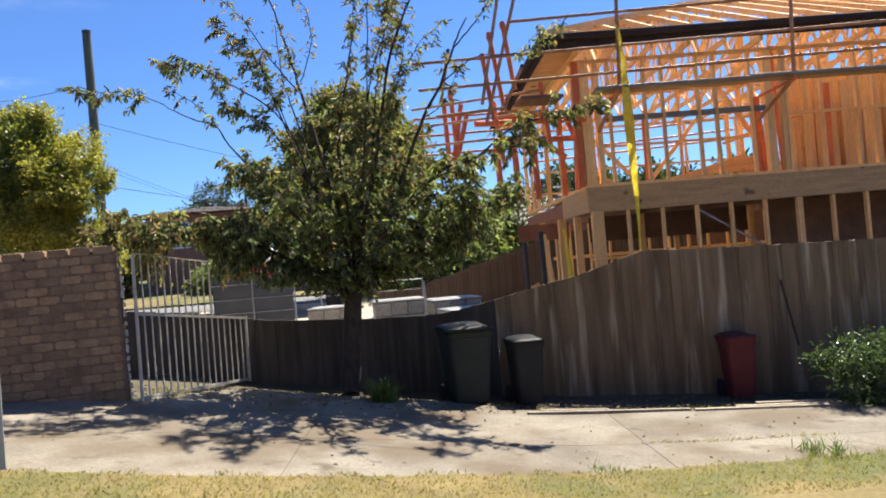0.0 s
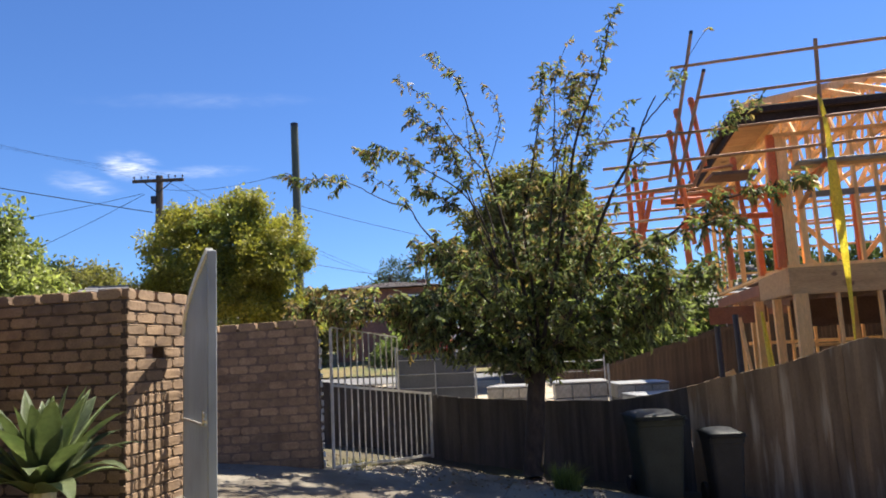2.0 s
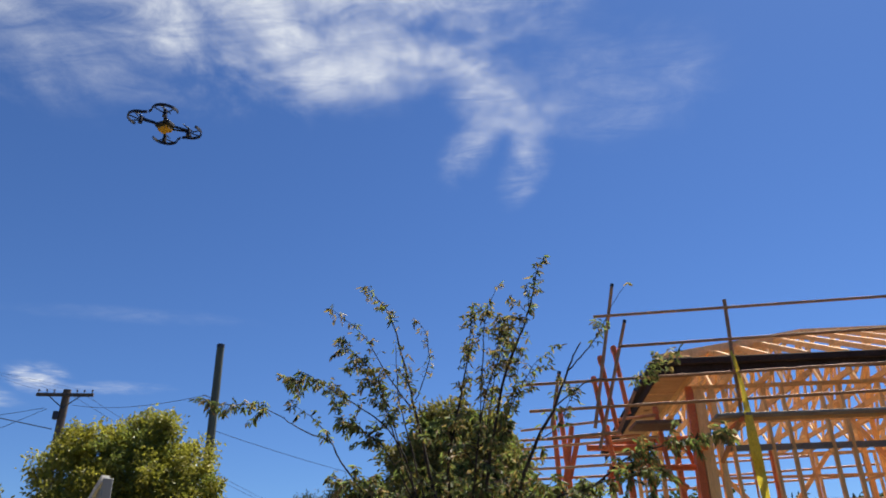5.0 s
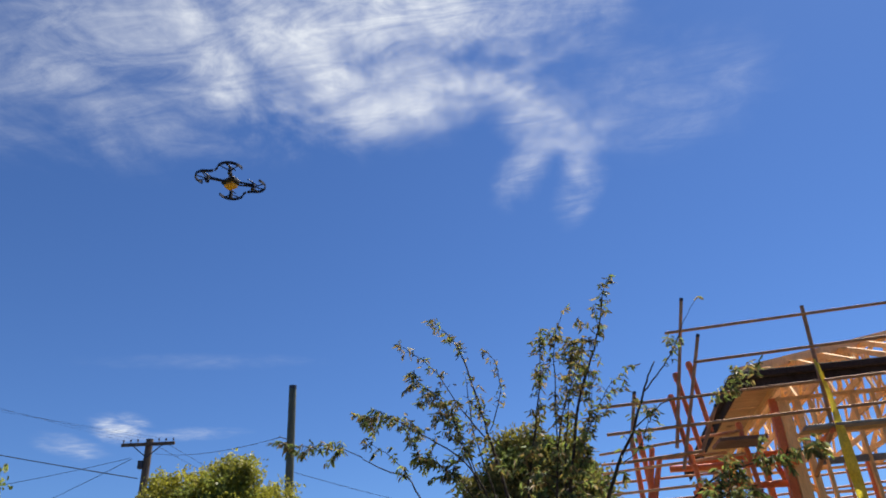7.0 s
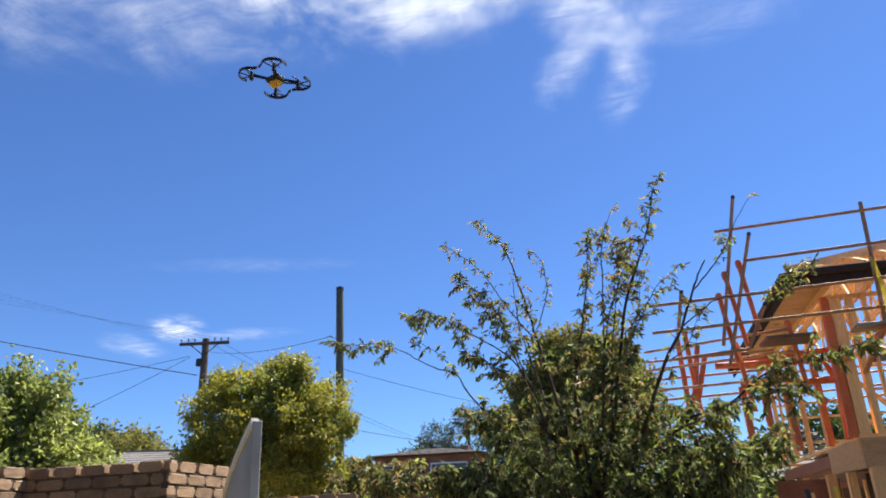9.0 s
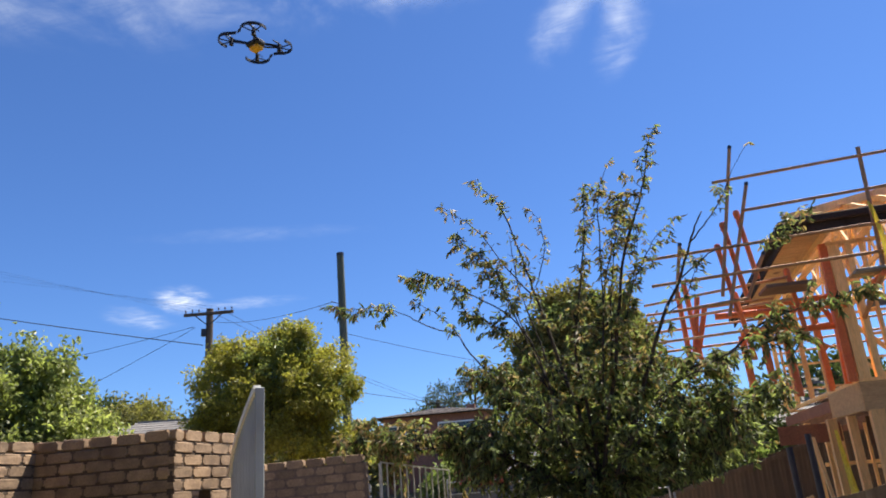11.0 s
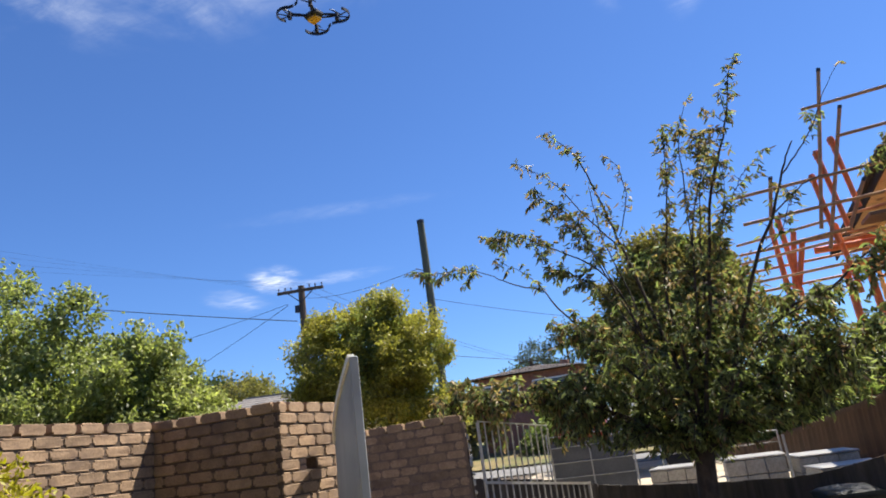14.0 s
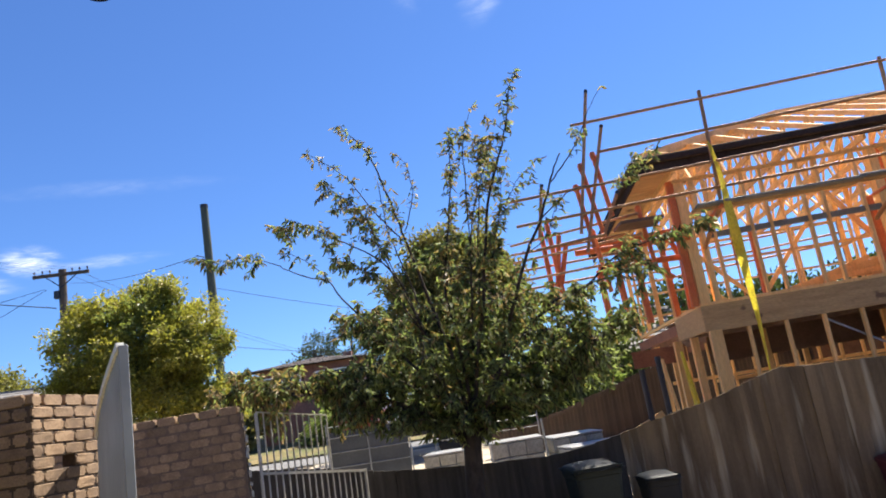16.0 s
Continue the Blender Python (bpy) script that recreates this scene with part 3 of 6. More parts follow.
def paling_fence():
    root = empty("paling_fence", 0, 0, 0)
    tagged(root, "weathered grey-brown timber paling fence stepping up the slope", "fence")
    rng = random.Random(5)
    kinds = {}
    slopes = (-0.08, -0.04, 0.0, 0.17, 0.22, 0.29)
    for s, slope in [(a, b) for a in range(7) for b in slopes]:
        bm = bmesh.new()
        box(bm, 0, 0, 0.5, 0.098 if s < 4 else 0.152, 0.014, 1.0)
        bmesh.ops.subdivide_edges(bm, edges=[e for e in bm.edges if abs((e.verts[0].co - e.verts[1].co).z) > 0.5], cuts=3)
        r = random.Random(s)
        for v in bm.verts:
            v.co.x += r.uniform(-0.003, 0.003)
            v.co.y += r.uniform(-0.004, 0.004)
            if v.co.z > 0.99:
                v.co.z += slope * v.co.x / 1.3 + r.uniform(-0.004, 0.004)
        kinds[s, slope] = mesh_of("paling", bm, "paling" if s < 4 else "dark_paling")
    x = -3.5
    k = 0
    while x < 9.4:
        top = float(np.interp(x, FENCE_X, FENCE_Z)) + rng.uniform(-0.004, 0.004)
        base = ground_z(x, fence_y(x)) - 0.03
        m = pose(x, fence_y(x) + (0.003 if k % 2 else -0.003), base, rng.uniform(-0.3, 0.3), rng.uniform(-0.3, 0.3), -4.5)
        old = x < 0.95
        rise = float(np.interp(x + 0.05, FENCE_X, FENCE_Z) - np.interp(x - 0.05, FENCE_X, FENCE_Z)) / 0.1
        piece("paling", kinds[rng.randrange(4, 7) if old else rng.randrange(4), min(slopes, key=lambda v: abs(v - rise))], m @ Matrix.Diagonal((rng.uniform(0.93, 1.08), 1, top - base, 1)), root)
        x += rng.uniform(0.125, 0.135) if old else rng.uniform(0.077, 0.086)
        k += 1
    for h in (0.2, 0.85):
        xs = [-3.5 + 0.7 * i for i in range(19)]
        bm = bmesh.new()
        for a, b in zip(xs[:-1], xs[1:]):
            za, zb = (ground_z(v, fence_y(v)) + h * (np.interp(v, FENCE_X, FENCE_Z) - ground_z(v, fence_y(v))) for v in (a, b))
            stick(bm, (a, fence_y(a) + 0.05, za), (b, fence_y(b) + 0.05, zb), 0.04, 0.07)
        part("rail", bm, "old_paling", root)


paling_fence()


# ---------------------------------------------------------------- wheelie bins
def wheelie_bin(x, y, rz, h, w, d, body, lid, label, lid_tilt=4.0):
    z = ground_z(x, y) + (0.035 if y < far_edge(x) else 0.0)
    root = empty("wheelie_bin", x, y, z, rz)
    tagged(root, label, "bin", "wheelie bins along the fence")
    bm = bmesh.new()
    rings = [(0.03, 0.76), (0.10, 0.78), (0.55 * h, 0.88), (h - 0.14, 0.955), (h - 0.13, 1.0), (h - 0.07, 1.01), (h - 0.065, 1.05), (h - 0.04, 1.05)]
    loops = []
    for zz, k in rings:
        ring = []
        for cx, cy in ((-1, -1), (1, -1), (1, 1), (-1, 1)):
            r = 0.05
            for j in range(4):
                a = math.radians({(-1, -1): 180, (1, -1): 270, (1, 1): 0, (-1, 1): 90}[(cx, cy)] + 30 * j)
                ring.append(bm.verts.new((cx * (w / 2 * k - r) + r * math.cos(a), cy * (d / 2 * (k * 0.9 + 0.1) - r) + r * math.sin(a), zz)))
        loops.append(ring)
    for l0, l1 in zip(loops[:-1], loops[1:]):
        for i in range(16):
            bm.faces.new((l0[i], l0[(i + 1) % 16], l1[(i + 1) % 16], l1[i]))
    bm.faces.new(loops[0][::-1])
    part("body", bm, body, root, smooth=False)
    bm = bmesh.new()
    verts = []
    nx, ny = 8, 8
    for j in range(ny + 1):
        for i in range(nx + 1):
            u, v = i / nx * 2 - 1, j / ny * 2 - 1
            edge = max(abs(u), abs(v))
            zz = 0.012 * (1 - u * u) * (1 - 0.6 * v * v) + 0.004 * math.sin(5 * u + 3 * v) + (0.010 if abs(u) < 0.75 and abs(v) < 0.7 else 0) - (0.03 if edge > 0.99 else 0)
            verts.append(bm.verts.new((u * w * 0.55, v * d * 0.56, zz)))
    for j in range(ny):
        for i in range(nx):
            a = j * (nx + 1) + i
            bm.faces.new((verts[a], verts[a + 1], verts[a + nx + 2], verts[a + nx + 1]))
    bmesh.ops.solidify(bm, geom=list(bm.faces), thickness=0.008)
    lid_ob = part("lid", bm, lid, root, smooth=True)
    lid_ob.matrix_basis = pose(0, 0, h - 0.03, lid_tilt, 0, 0)
    bm = bmesh.new()
    rod(bm, (-w * 0.42, d * 0.60, h - 0.07), (w * 0.42, d * 0.60, h - 0.07), 0.014)
    for sx in (-0.42, 0, 0.42):
        stick(bm, (w * sx, d * 0.45, h - 0.08), (w * sx, d * 0.60, h - 0.07), 0.03, 0.03)
    part("handle", bm, body, root)
    bm = bmesh.new()
    rod(bm, (-w * 0.46, d * 0.40, 0.10), (w * 0.46, d * 0.40, 0.10), 0.012)
    part("axle", bm, "black_steel", root)
    for sx in (-0.46, 0.46):
        wheel = empty("wheel", 0, 0, 0)
        wheel.parent = root
        wheel.matrix_basis = pose(w * sx, d * 0.40, 0.10)
        bm = bmesh.new()
        rod(bm, (-0.022, 0, 0), (0.022, 0, 0), 0.10, n=20)
        bmesh.ops.bevel(bm, geom=[e for e in bm.edges if len(e.link_faces) == 2 and abs(e.verts[0].co.x - e.verts[1].co.x) < 1e-5], offset=0.008, segments=1, affect="EDGES")
        part("tyre", bm, "tyre", wheel)
        bm = bmesh.new()
        rod(bm, (-0.026, 0, 0), (0.026, 0, 0), 0.055, n=14)
        part("hub", bm, "dark_plastic", wheel)


wheelie_bin(0.57, 7.95, 12, 0.875, 0.50, 0.56, "green_plastic", "lid_plastic", "large dark green plastic wheelie bin with glossy lid")
wheelie_bin(1.22, 7.93, 8, 0.755, 0.35, 0.42, "dark_plastic", "lid_plastic", "smaller black plastic wheelie bin against the fence")
wheelie_bin(3.60, 7.98, -3, 0.735, 0.33, 0.36, "red_plastic", "red_lid", "maroon red plastic wheelie bin against the fence")
# ---------------------------------------------------------------- timber house frame
HX0, HX1, HY0, HY1 = 3.02, 11.4, 11.9, 18.4
FLOOR, PLATE, EAVE = 2.60, 4.70, 5.0
TAN = 0.42


def roof_z(x, y):
    return EAVE + TAN * max(0.0, min(y - 11.3, x - 2.42, HY1 + 0.6 - y))


def house_frame():
    root = empty("unfinished_house", HX0, HY0, 0)
    tagged(root, "unfinished two-storey pine house frame with open roof trusses", "house")

    def p(name, bm, material, label=""):
        ob = part(name, bm, material, None, label)
        ob.parent = root
        ob.matrix_parent_inverse = root.matrix_world.inverted()
        return ob

    kinds = {}

    def stud(x, y, z0, z1, w=0.045, d=0.09, rz=0.0, material="pine", tilt=0.0):
        if (w, d, material) not in kinds:
            bm = bmesh.new()
            box(bm, 0, 0, 0.5, w, d, 1.0)
            kinds[(w, d, material)] = mesh_of("stud", bm, material)
        ob = new("stud", kinds[(w, d, material)])
        ob.parent = root
        ob.matrix_basis = root.matrix_world.inverted() @ pose(x, y, z0, 0, tilt, rz) @ Matrix.Diagonal((1, 1, z1 - z0, 1))
        return ob

    rng = random.Random(3)
    # front and side beams, floor
    for name, c, s in (("front_beam", ((HX0 + HX1) / 2, HY0, 2.395), (HX1 - HX0, 0.07, 0.42)), ("side_beam", (HX0 + 0.03, (HY0 + 13.9) / 2 + 0.04, 2.40), (0.06, 13.9 - HY0 - 0.01, 0.40))):
        bm = bmesh.new()
        box(bm, *c, *s, bevel=0.004)
        p(name, bm, "beam", "knotty pine floor beam")
    bm = bmesh.new()
    box(bm, (HX0 + HX1) / 2, (HY0 + 15.4) / 2 + 0.05, 2.575, HX1 - HX0 - 0.13, 15.4 - HY0 - 0.1, 0.022)
    p("floor_sheet", bm, "brown_board", "brown particleboard floor")
    for i in range(13):
        bm = bmesh.new()
        x = HX0 + 0.3 + 0.62 * i
        box(bm, x, (HY0 + HY1) / 2 + 0.05, 2.38, 0.045, HY1 - HY0 - 0.12, 0.36)
        p("joist", bm, "brown_board")
    # plates
    for z in (FLOOR + 0.025, PLATE):
        for c, s in ((((HX0 + HX1) / 2, HY0, z), (HX1 - HX0, 0.09, 0.05)), ((HX0 + 0.045, (HY0 + HY1) / 2 + 0.05, z), (0.09, HY1 - HY0 - 0.1, 0.05)), (((HX0 + HX1) / 2, HY1, z), (HX1 - HX0, 0.09, 0.05)), ((7.4, 14.6, z), (7.8, 0.09, 0.05))):
            bm = bmesh.new()
            box(bm, *c, *s)
            p("plate", bm, "pine")
    # upper studs
    x = HX0 + 0.5
    while x < HX1:
        stud(x, HY0, FLOOR + 0.05, PLATE - 0.025, tilt=rng.uniform(-0.4, 0.4))
        x += rng.choice((0.6, 0.6, 0.72, 0.3))
    x = HX0 + 0.2
    while x < HX1:
        stud(x, HY1, FLOOR + 0.05, PLATE - 0.025)
        x += 1.35
    x = 3.9
    while x < HX1:
        stud(x, 14.6, FLOOR + 0.05, PLATE - 0.025)
        x += 1.8
    y = HY0 + 0.55
    while y < HY1:
        stud(HX0 + 0.045, y, FLOOR + 0.05, PLATE - 0.025, w=0.09, d=0.045)
        y += 1.45
    for x, y, w in ((HX0 + 0.10, HY0 + 0.03, 0.16), (HX0 + 0.30, HY0 + 0.02, 0.09), (6.22, HY0 + 0.02, 0.14), (6.45, HY0 + 0.02, 0.07)):
        stud(x, y, FLOOR + 0.05, PLATE - 0.025, w=w, d=0.13)
    for x, y, z1 in ((HX0 - 0.05, HY0 + 0.35, 4.4), (6.62, 12.3, 4.85), (6.20, 12.4, 4.0), (6.34, 12.45, 4.02), (4.42, 12.9, 3.95), (HX0 - 0.02, 13.4, 4.2), (7.6, 12.6, 4.2)):
        stud(x, y, FLOOR + 0.02, z1, w=0.09, d=0.09, material="orange_steel", tilt=rng.uniform(-3, 3))
    stud(HX0 - 0.06, HY0 + 0.02, FLOOR + 0.02, 4.72, w=0.11, d=0.10, material="orange_steel", tilt=0.6)
    # timber stacked on the floor
    for i in range(12):
        bm = bmesh.new()
        a = 4.2 + 0.16 * i
        stick(bm, (a, 13.3 + 0.05 * (i % 3), 2.66 + 0.02 * i), (a + 1.3, 13.4, 2.70 + 0.035 * (12 - abs(2 * i - 12))), 0.045, 0.09)
        p("stacked_timber", bm, "pine")
    # lintels and noggings
    for x0, x1, y, z in ((3.4, 6.2, HY0, 3.72), (6.5, 11.3, HY0, 3.6), (3.2, 11.2, HY1, 3.65), (4.0, 11.0, 14.6, 3.65), (3.2, 11.2, HY1, 3.1)):
        bm = bmesh.new()
        box(bm, (x0 + x1) / 2, y + 0.01, z, x1 - x0, 0.07, 0.09 if z == 3.72 else 0.045)
        p("nogging", bm, "plank_alu" if z == 3.72 else "pine")
    for i in range(4):
        a = rng.uniform(3.6, 9.5)
        bm = bmesh.new()
        y = rng.choice((12.8, 13.8, 14.7, 16.5))
        stick(bm, (a, y, FLOOR + 0.1), (a + rng.choice((-1, 1)) * rng.uniform(0.7, 1.5), y, rng.uniform(3.6, 4.6)), 0.045, 0.09)
        p("brace", bm, "pine")
    # cross walls, bracing ply and more studs inside
    for x, y0, y1 in ((7.0, 12.2, 15.5), (9.2, 12.2, 16.5)):
        y = y0
        while y < y1:
            stud(x, y, FLOOR + 0.03, PLATE - 0.025, w=0.09, d=0.045)
            y += 0.62
        for z in (3.66, PLATE):
            bm = bmesh.new()
            box(bm, x, (y0 + y1) / 2, z, 0.085, y1 - y0, 0.05)
            p("plate", bm, "pine")
    for a, b in (((4.3, 17.9, 3.9), (5.6, 17.9, 2.8)), ((5.2, 16.0, 2.7), (6.6, 16.0, 4.3))):
        bm = bmesh.new()
        stick(bm, a, b, 0.045, 0.09)
        p("brace", bm, "pine")
    for i in range(3):
        bm = bmesh.new()
        box(bm, 7.75 + 1.21 * i, 13.25, (FLOOR + 4.58) / 2, 1.195, 0.015, 4.56 - FLOOR)
        p("bracing_ply", bm, "pine", "orange pine bracing sheet")
    # sheets that lean inside
    for i in range(20):
        stud(7.1 + 0.21 * i + rng.uniform(-0.03, 0.03), 13.0 + rng.uniform(-0.1, 0.1), FLOOR + 0.03, rng.choice((4.3, 4.5, 4.65)), w=rng.uniform(0.10, 0.17), d=0.03, tilt=rng.uniform(-0.8, 0.8))
    # lower studs
    x = HX0 + 0.09
    i = 0
    while x < HX1:
        stud(x, HY0 + 0.01, 0.15, 2.18, w=0.09 if i % 6 == 0 else 0.045)
        x += 0.58
        i += 1
    stud(HX0 + 0.14, HY0 - 0.03, 0.15, 2.20, w=0.19, d=0.10)
    for x, y, w in ((HX0 - 0.15, 13.4, 0.14), (HX0 + 0.03, 12.9, 0.12), (2.65, 14.2, 0.09), (HX0, 14.6, 0.12), (HX0, 16.0, 0.12), (4.4, 13.5, 0.09), (5.4, 14.5, 0.09), (6.5, 13.5, 0.09), (7.4, 14.5, 0.09), (8.6, 13.5, 0.09)):
        stud(x, y, 0.15, 2.18, w=w, d=w)
    x = 3.6
    while x < 11:
        stud(x, 16.2, 0.15, 2.18)
        x += 0.45
    bm = bmesh.new()
    box(bm, 7.2, 16.2, 1.45, 8.0, 0.07, 0.07)
    p("nogging", bm, "pine")
    bm = bmesh.new()
    box(bm, 9.0, 17.6, 1.2, 4.6, 0.03, 2.1)
    p("lower_wall_sheet", bm, "brown_board", "dark brown wall sheet")
    for x0, x1, y, z0 in ((3.5, 6.6, 13.9, 1.72), (6.6, 11.2, 13.0, 1.25)):
        bm = bmesh.new()
        box(bm, (x0 + x1) / 2, y, (z0 + 2.2) / 2, x1 - x0, 0.04, 2.2 - z0)
        p("inner_sheet", bm, "brown_board", "brown wall sheet inside the lower storey")
    bm = bmesh.new()
    box(bm, 5.6, 15.0, 1.38, 3.6, 0.09, 0.06)
    p("nogging", bm, "pine")
    for a, b in (((4.9, HY0 + 0.05, 2.1), (6.3, HY0 + 0.05, 1.2)), ((8.1, HY0 + 0.05, 1.2), (9.4, HY0 + 0.05, 2.1))):
        bm = bmesh.new()
        stick(bm, a, b, 0.012, 0.03)
        p("steel_brace", bm, "galv", "thin galvanised steel brace")
    bm = bmesh.new()
    box(bm, HX0 + 0.03, (13.98 + HY1) / 2, 2.41, 0.05, HY1 - 13.98, 0.20)
    p("side_beam", bm, "red_board", "red-brown engineered beam")
    bm = bmesh.new()
    box(bm, 2.55, 13.6, 1.98, 0.95, 0.05, 0.30, rz=-6)
    p("side_lintel", bm, "red_board", "red-brown engineered beam")
    # fascia, gutter and soffit
    bm = bmesh.new()
    box(bm, (2.42 + HX1 + 0.6) / 2, 11.3, 4.90, HX1 + 0.6 - 2.42, 0.03, 0.245)
    box(bm, (2.42 + HX1 + 0.6) / 2, 11.235, 4.95, HX1 + 0.6 - 2.42, 0.09, 0.11, bevel=0.015)
    p("front_fascia", bm, "fascia", "dark steel fascia and gutter")
    bm = bmesh.new()
    box(bm, 2.42, 15.17, 4.90, 0.03, 7.7, 0.245)
    box(bm, 2.355, 15.17, 4.95, 0.09, 7.7, 0.11, bevel=0.015)
    p("side_fascia", bm, "fascia", "dark steel fascia and gutter")
    for i in range(5):
        bm = bmesh.new()
        box(bm, 2.72, 12.02 + 1.4 * i, 4.83, 0.56, 1.36, 0.012)
        p("soffit_board", bm, "beam", "brown eave lining board")
    # trusses and rafters
    for i in range(15):
        x = 2.95 + 0.6 * i
        bm = bmesh.new()
        stick(bm, (x, 11.4, 4.77), (x, HY1 + 0.5, 4.77), 0.042, 0.09)
        ys = [11.34 + 0.62 * k for k in range(13)]
        for a, b in zip(ys[:-1], ys[1:]):
            stick(bm, (x, a, roof_z(x, a)), (x, b, roof_z(x, b)), 0.042, 0.09)
        for k in range(1, 12, 2):
            y0, y1 = ys[k], ys[k] + (0.55 if k % 2 else -0.1)
            if roof_z(x, y0) > 5.12:
                stick(bm, (x, y1, 4.79), (x, y0, roof_z(x, y0) - 0.03), 0.034, 0.06)
                stick(bm, (x, y1, 4.79), (x, min(y1 + 0.62, HY1), roof_z(x, min(y1 + 0.62, HY1)) - 0.03), 0.034, 0.06)
        p("truss", bm, "pine")
    for i in range(11):
        y = 11.9 + 0.6 * i
        k = min(y - 11.3, HY1 + 0.6 - y)
        bm = bmesh.new()
        stick(bm, (2.42, y, EAVE), (2.42 + k, y, EAVE + TAN * k), 0.042, 0.09)
        p("rafter", bm, "pine")
    bm = bmesh.new()
    k = (HY1 + 0.6 - 11.3) / 2
    stick(bm, (2.42, 11.3, EAVE + 0.02), (2.42 + k, 11.3 + k, EAVE + TAN * k + 0.02), 0.045, 0.14)
    p("hip_rafter", bm, "pine")
    bm = bmesh.new()
    stick(bm, (2.42 + k, 11.3 + k, EAVE + TAN * k + 0.02), (HX1 + 0.6, 11.3 + k, EAVE + TAN * k + 0.02), 0.045, 0.14)
    p("ridge", bm, "pine")


house_frame()


# ---------------------------------------------------------------- edge scaffold
def scaffold():
    root = empty("scaffold", 3.4, 10.8, 3.95)
    tagged(root, "bracket scaffold of orange-brown steel tubes and planks at the eaves", "scaffold")

    def tube(name, a, b, r=0.024, material="rust_tube"):
        bm = bmesh.new()
        rod(bm, a, b, r, n=8)
        ob = part(name, bm, material, root)
        ob.matrix_parent_inverse = root.matrix_world.inverted()

    def flat(name, c, s, material, rz=0.0):
        bm = bmesh.new()
        box(bm, *c, *s, rz=rz, bevel=0.004)
        ob = part(name, bm, material, root)
        ob.matrix_parent_inverse = root.matrix_world.inverted()

    for x in (3.42, 6.12, 8.8, 11.4):
        tube("standard", (x + 0.05, 10.8, 5.78), (x - 0.03, 10.8, 3.93), 0.03, "rust_tube")
        tube("bracket_arm", (x - 0.05, 10.72, 3.92), (x - 0.05, 11.88, 3.92), 0.03, "orange_steel")
        tube("bracket_strut", (x - 0.05, 10.85, 3.92), (x - 0.12, 11.86, 3.52), 0.035, "rust_tube")
    for z, x0 in ((5.59, 1.44), (5.09, 1.76), (4.55, 0.27), (4.15, 0.35), (3.74, 0.58)):
        tube("guard_rail", (x0, 10.77, z), (1.62 if z < 4.0 else 11.6, 10.77, z + (0.06 if z < 4.0 else 0.25)))
    for y, z, material in ((10.80, 3.99, "plank_alu"), (11.03, 3.985, "beam")):
        for i in range(4):
            flat("plank", (4.25 + 2.35 * i, y, z + 0.02 * (i % 2)), (2.45, 0.19, 0.038), material)
    tube("ledger", (2.88, 12.4, 3.93), (3.04, 12.4, 3.47), 0.045, "orange_steel")
    tube("ledger", (1.70, 12.4, 3.95), (3.10, 12.4, 4.0), 0.05, "orange_steel")
    # end bay: leaning tubes and frames
    for a, b in (((1.80, 10.9, 6.13), (1.30, 10.9, 3.90)), ((1.92, 10.9, 5.51), (1.34, 10.9, 3.60)), ((1.94, 10.9, 4.42), (1.62, 10.9, 3.80)), ((0.84, 10.9, 4.73), (0.67, 10.9, 3.95))):
        tube("end_tube", a, b, 0.026)
        tube("tube_cap", a, Vector(a) + (Vector(a) - Vector(b)).normalized() * 0.05, 0.029, "black_steel")
    for a, b in (((1.36, 10.95, 4.69), (1.47, 10.95, 3.66)), ((1.49, 10.95, 5.01), (1.64, 10.95, 3.80)), ((1.71, 10.95, 5.16), (1.82, 10.95, 4.10)), ((2.3, 11.4, 4.3), (2.42, 11.5, 3.2)), ((1.5, 11.2, 4.0), (1.62, 11.3, 3.0))):
        tube("end_frame", a, b, 0.036, "orange_steel")
        tube("frame_socket", Vector(a).lerp(Vector(b), 0.02), Vector(a).lerp(Vector(b), 0.10), 0.048, "orange_steel")
    for z in (4.07, 3.75, 3.4):
        tube("side_rail", (0.25, 12.9, z + 0.25), (2.2, 10.95, z), 0.022)
        tube("side_rail", (0.25, 13.0, z + 0.1), (2.4, 13.4, z + 0.2), 0.022)
    for a, b in (((0.83, 13.0, 4.51), (0.86, 13.0, 3.0)), ((0.96, 13.0, 4.66), (1.03, 13.0, 3.2)), ((1.14, 13.0, 4.38), (0.92, 13.0, 3.3)), ((1.24, 13.0, 4.22), (1.03, 13.0, 3.5))):
        tube("far_standard", a, b, 0.045, "orange_steel")
    for z in (4.62, 4.30, 4.06):
        tube("rear_rail", (3.2, 19.4, z), (12.0, 19.4, z + 0.38), 0.028)
    for x in (3.4, 6.1, 8.8, 11.5):
        tube("rear_standard", (x, 19.4, 5.1), (x, 19.4, 2.7), 0.03)
        tube("rear_arm", (x, 19.45, 3.2), (x, 18.45, 3.2), 0.03, "orange_steel")
    flat("end_platform", (2.2, 11.12, 3.95), (0.66, 0.55, 0.05), "brown_board", 4)
    for a, b in (((1.25, 11.9, 3.80), (3.1, 11.82, 3.74)), ((1.6, 12.1, 3.52), (2.95, 12.1, 3.48)), ((2.0, 12.0, 3.75), (2.75, 12.0, 3.15))):
        tube("ledger", a, b, 0.05, "orange_steel")
    for x in (1.62, 1.92, 2.25):
        tube("red_frame_post", (x, 12.2, 3.5), (x + 0.03, 12.2, 2.5), 0.055, "orange_steel")


scaffold()


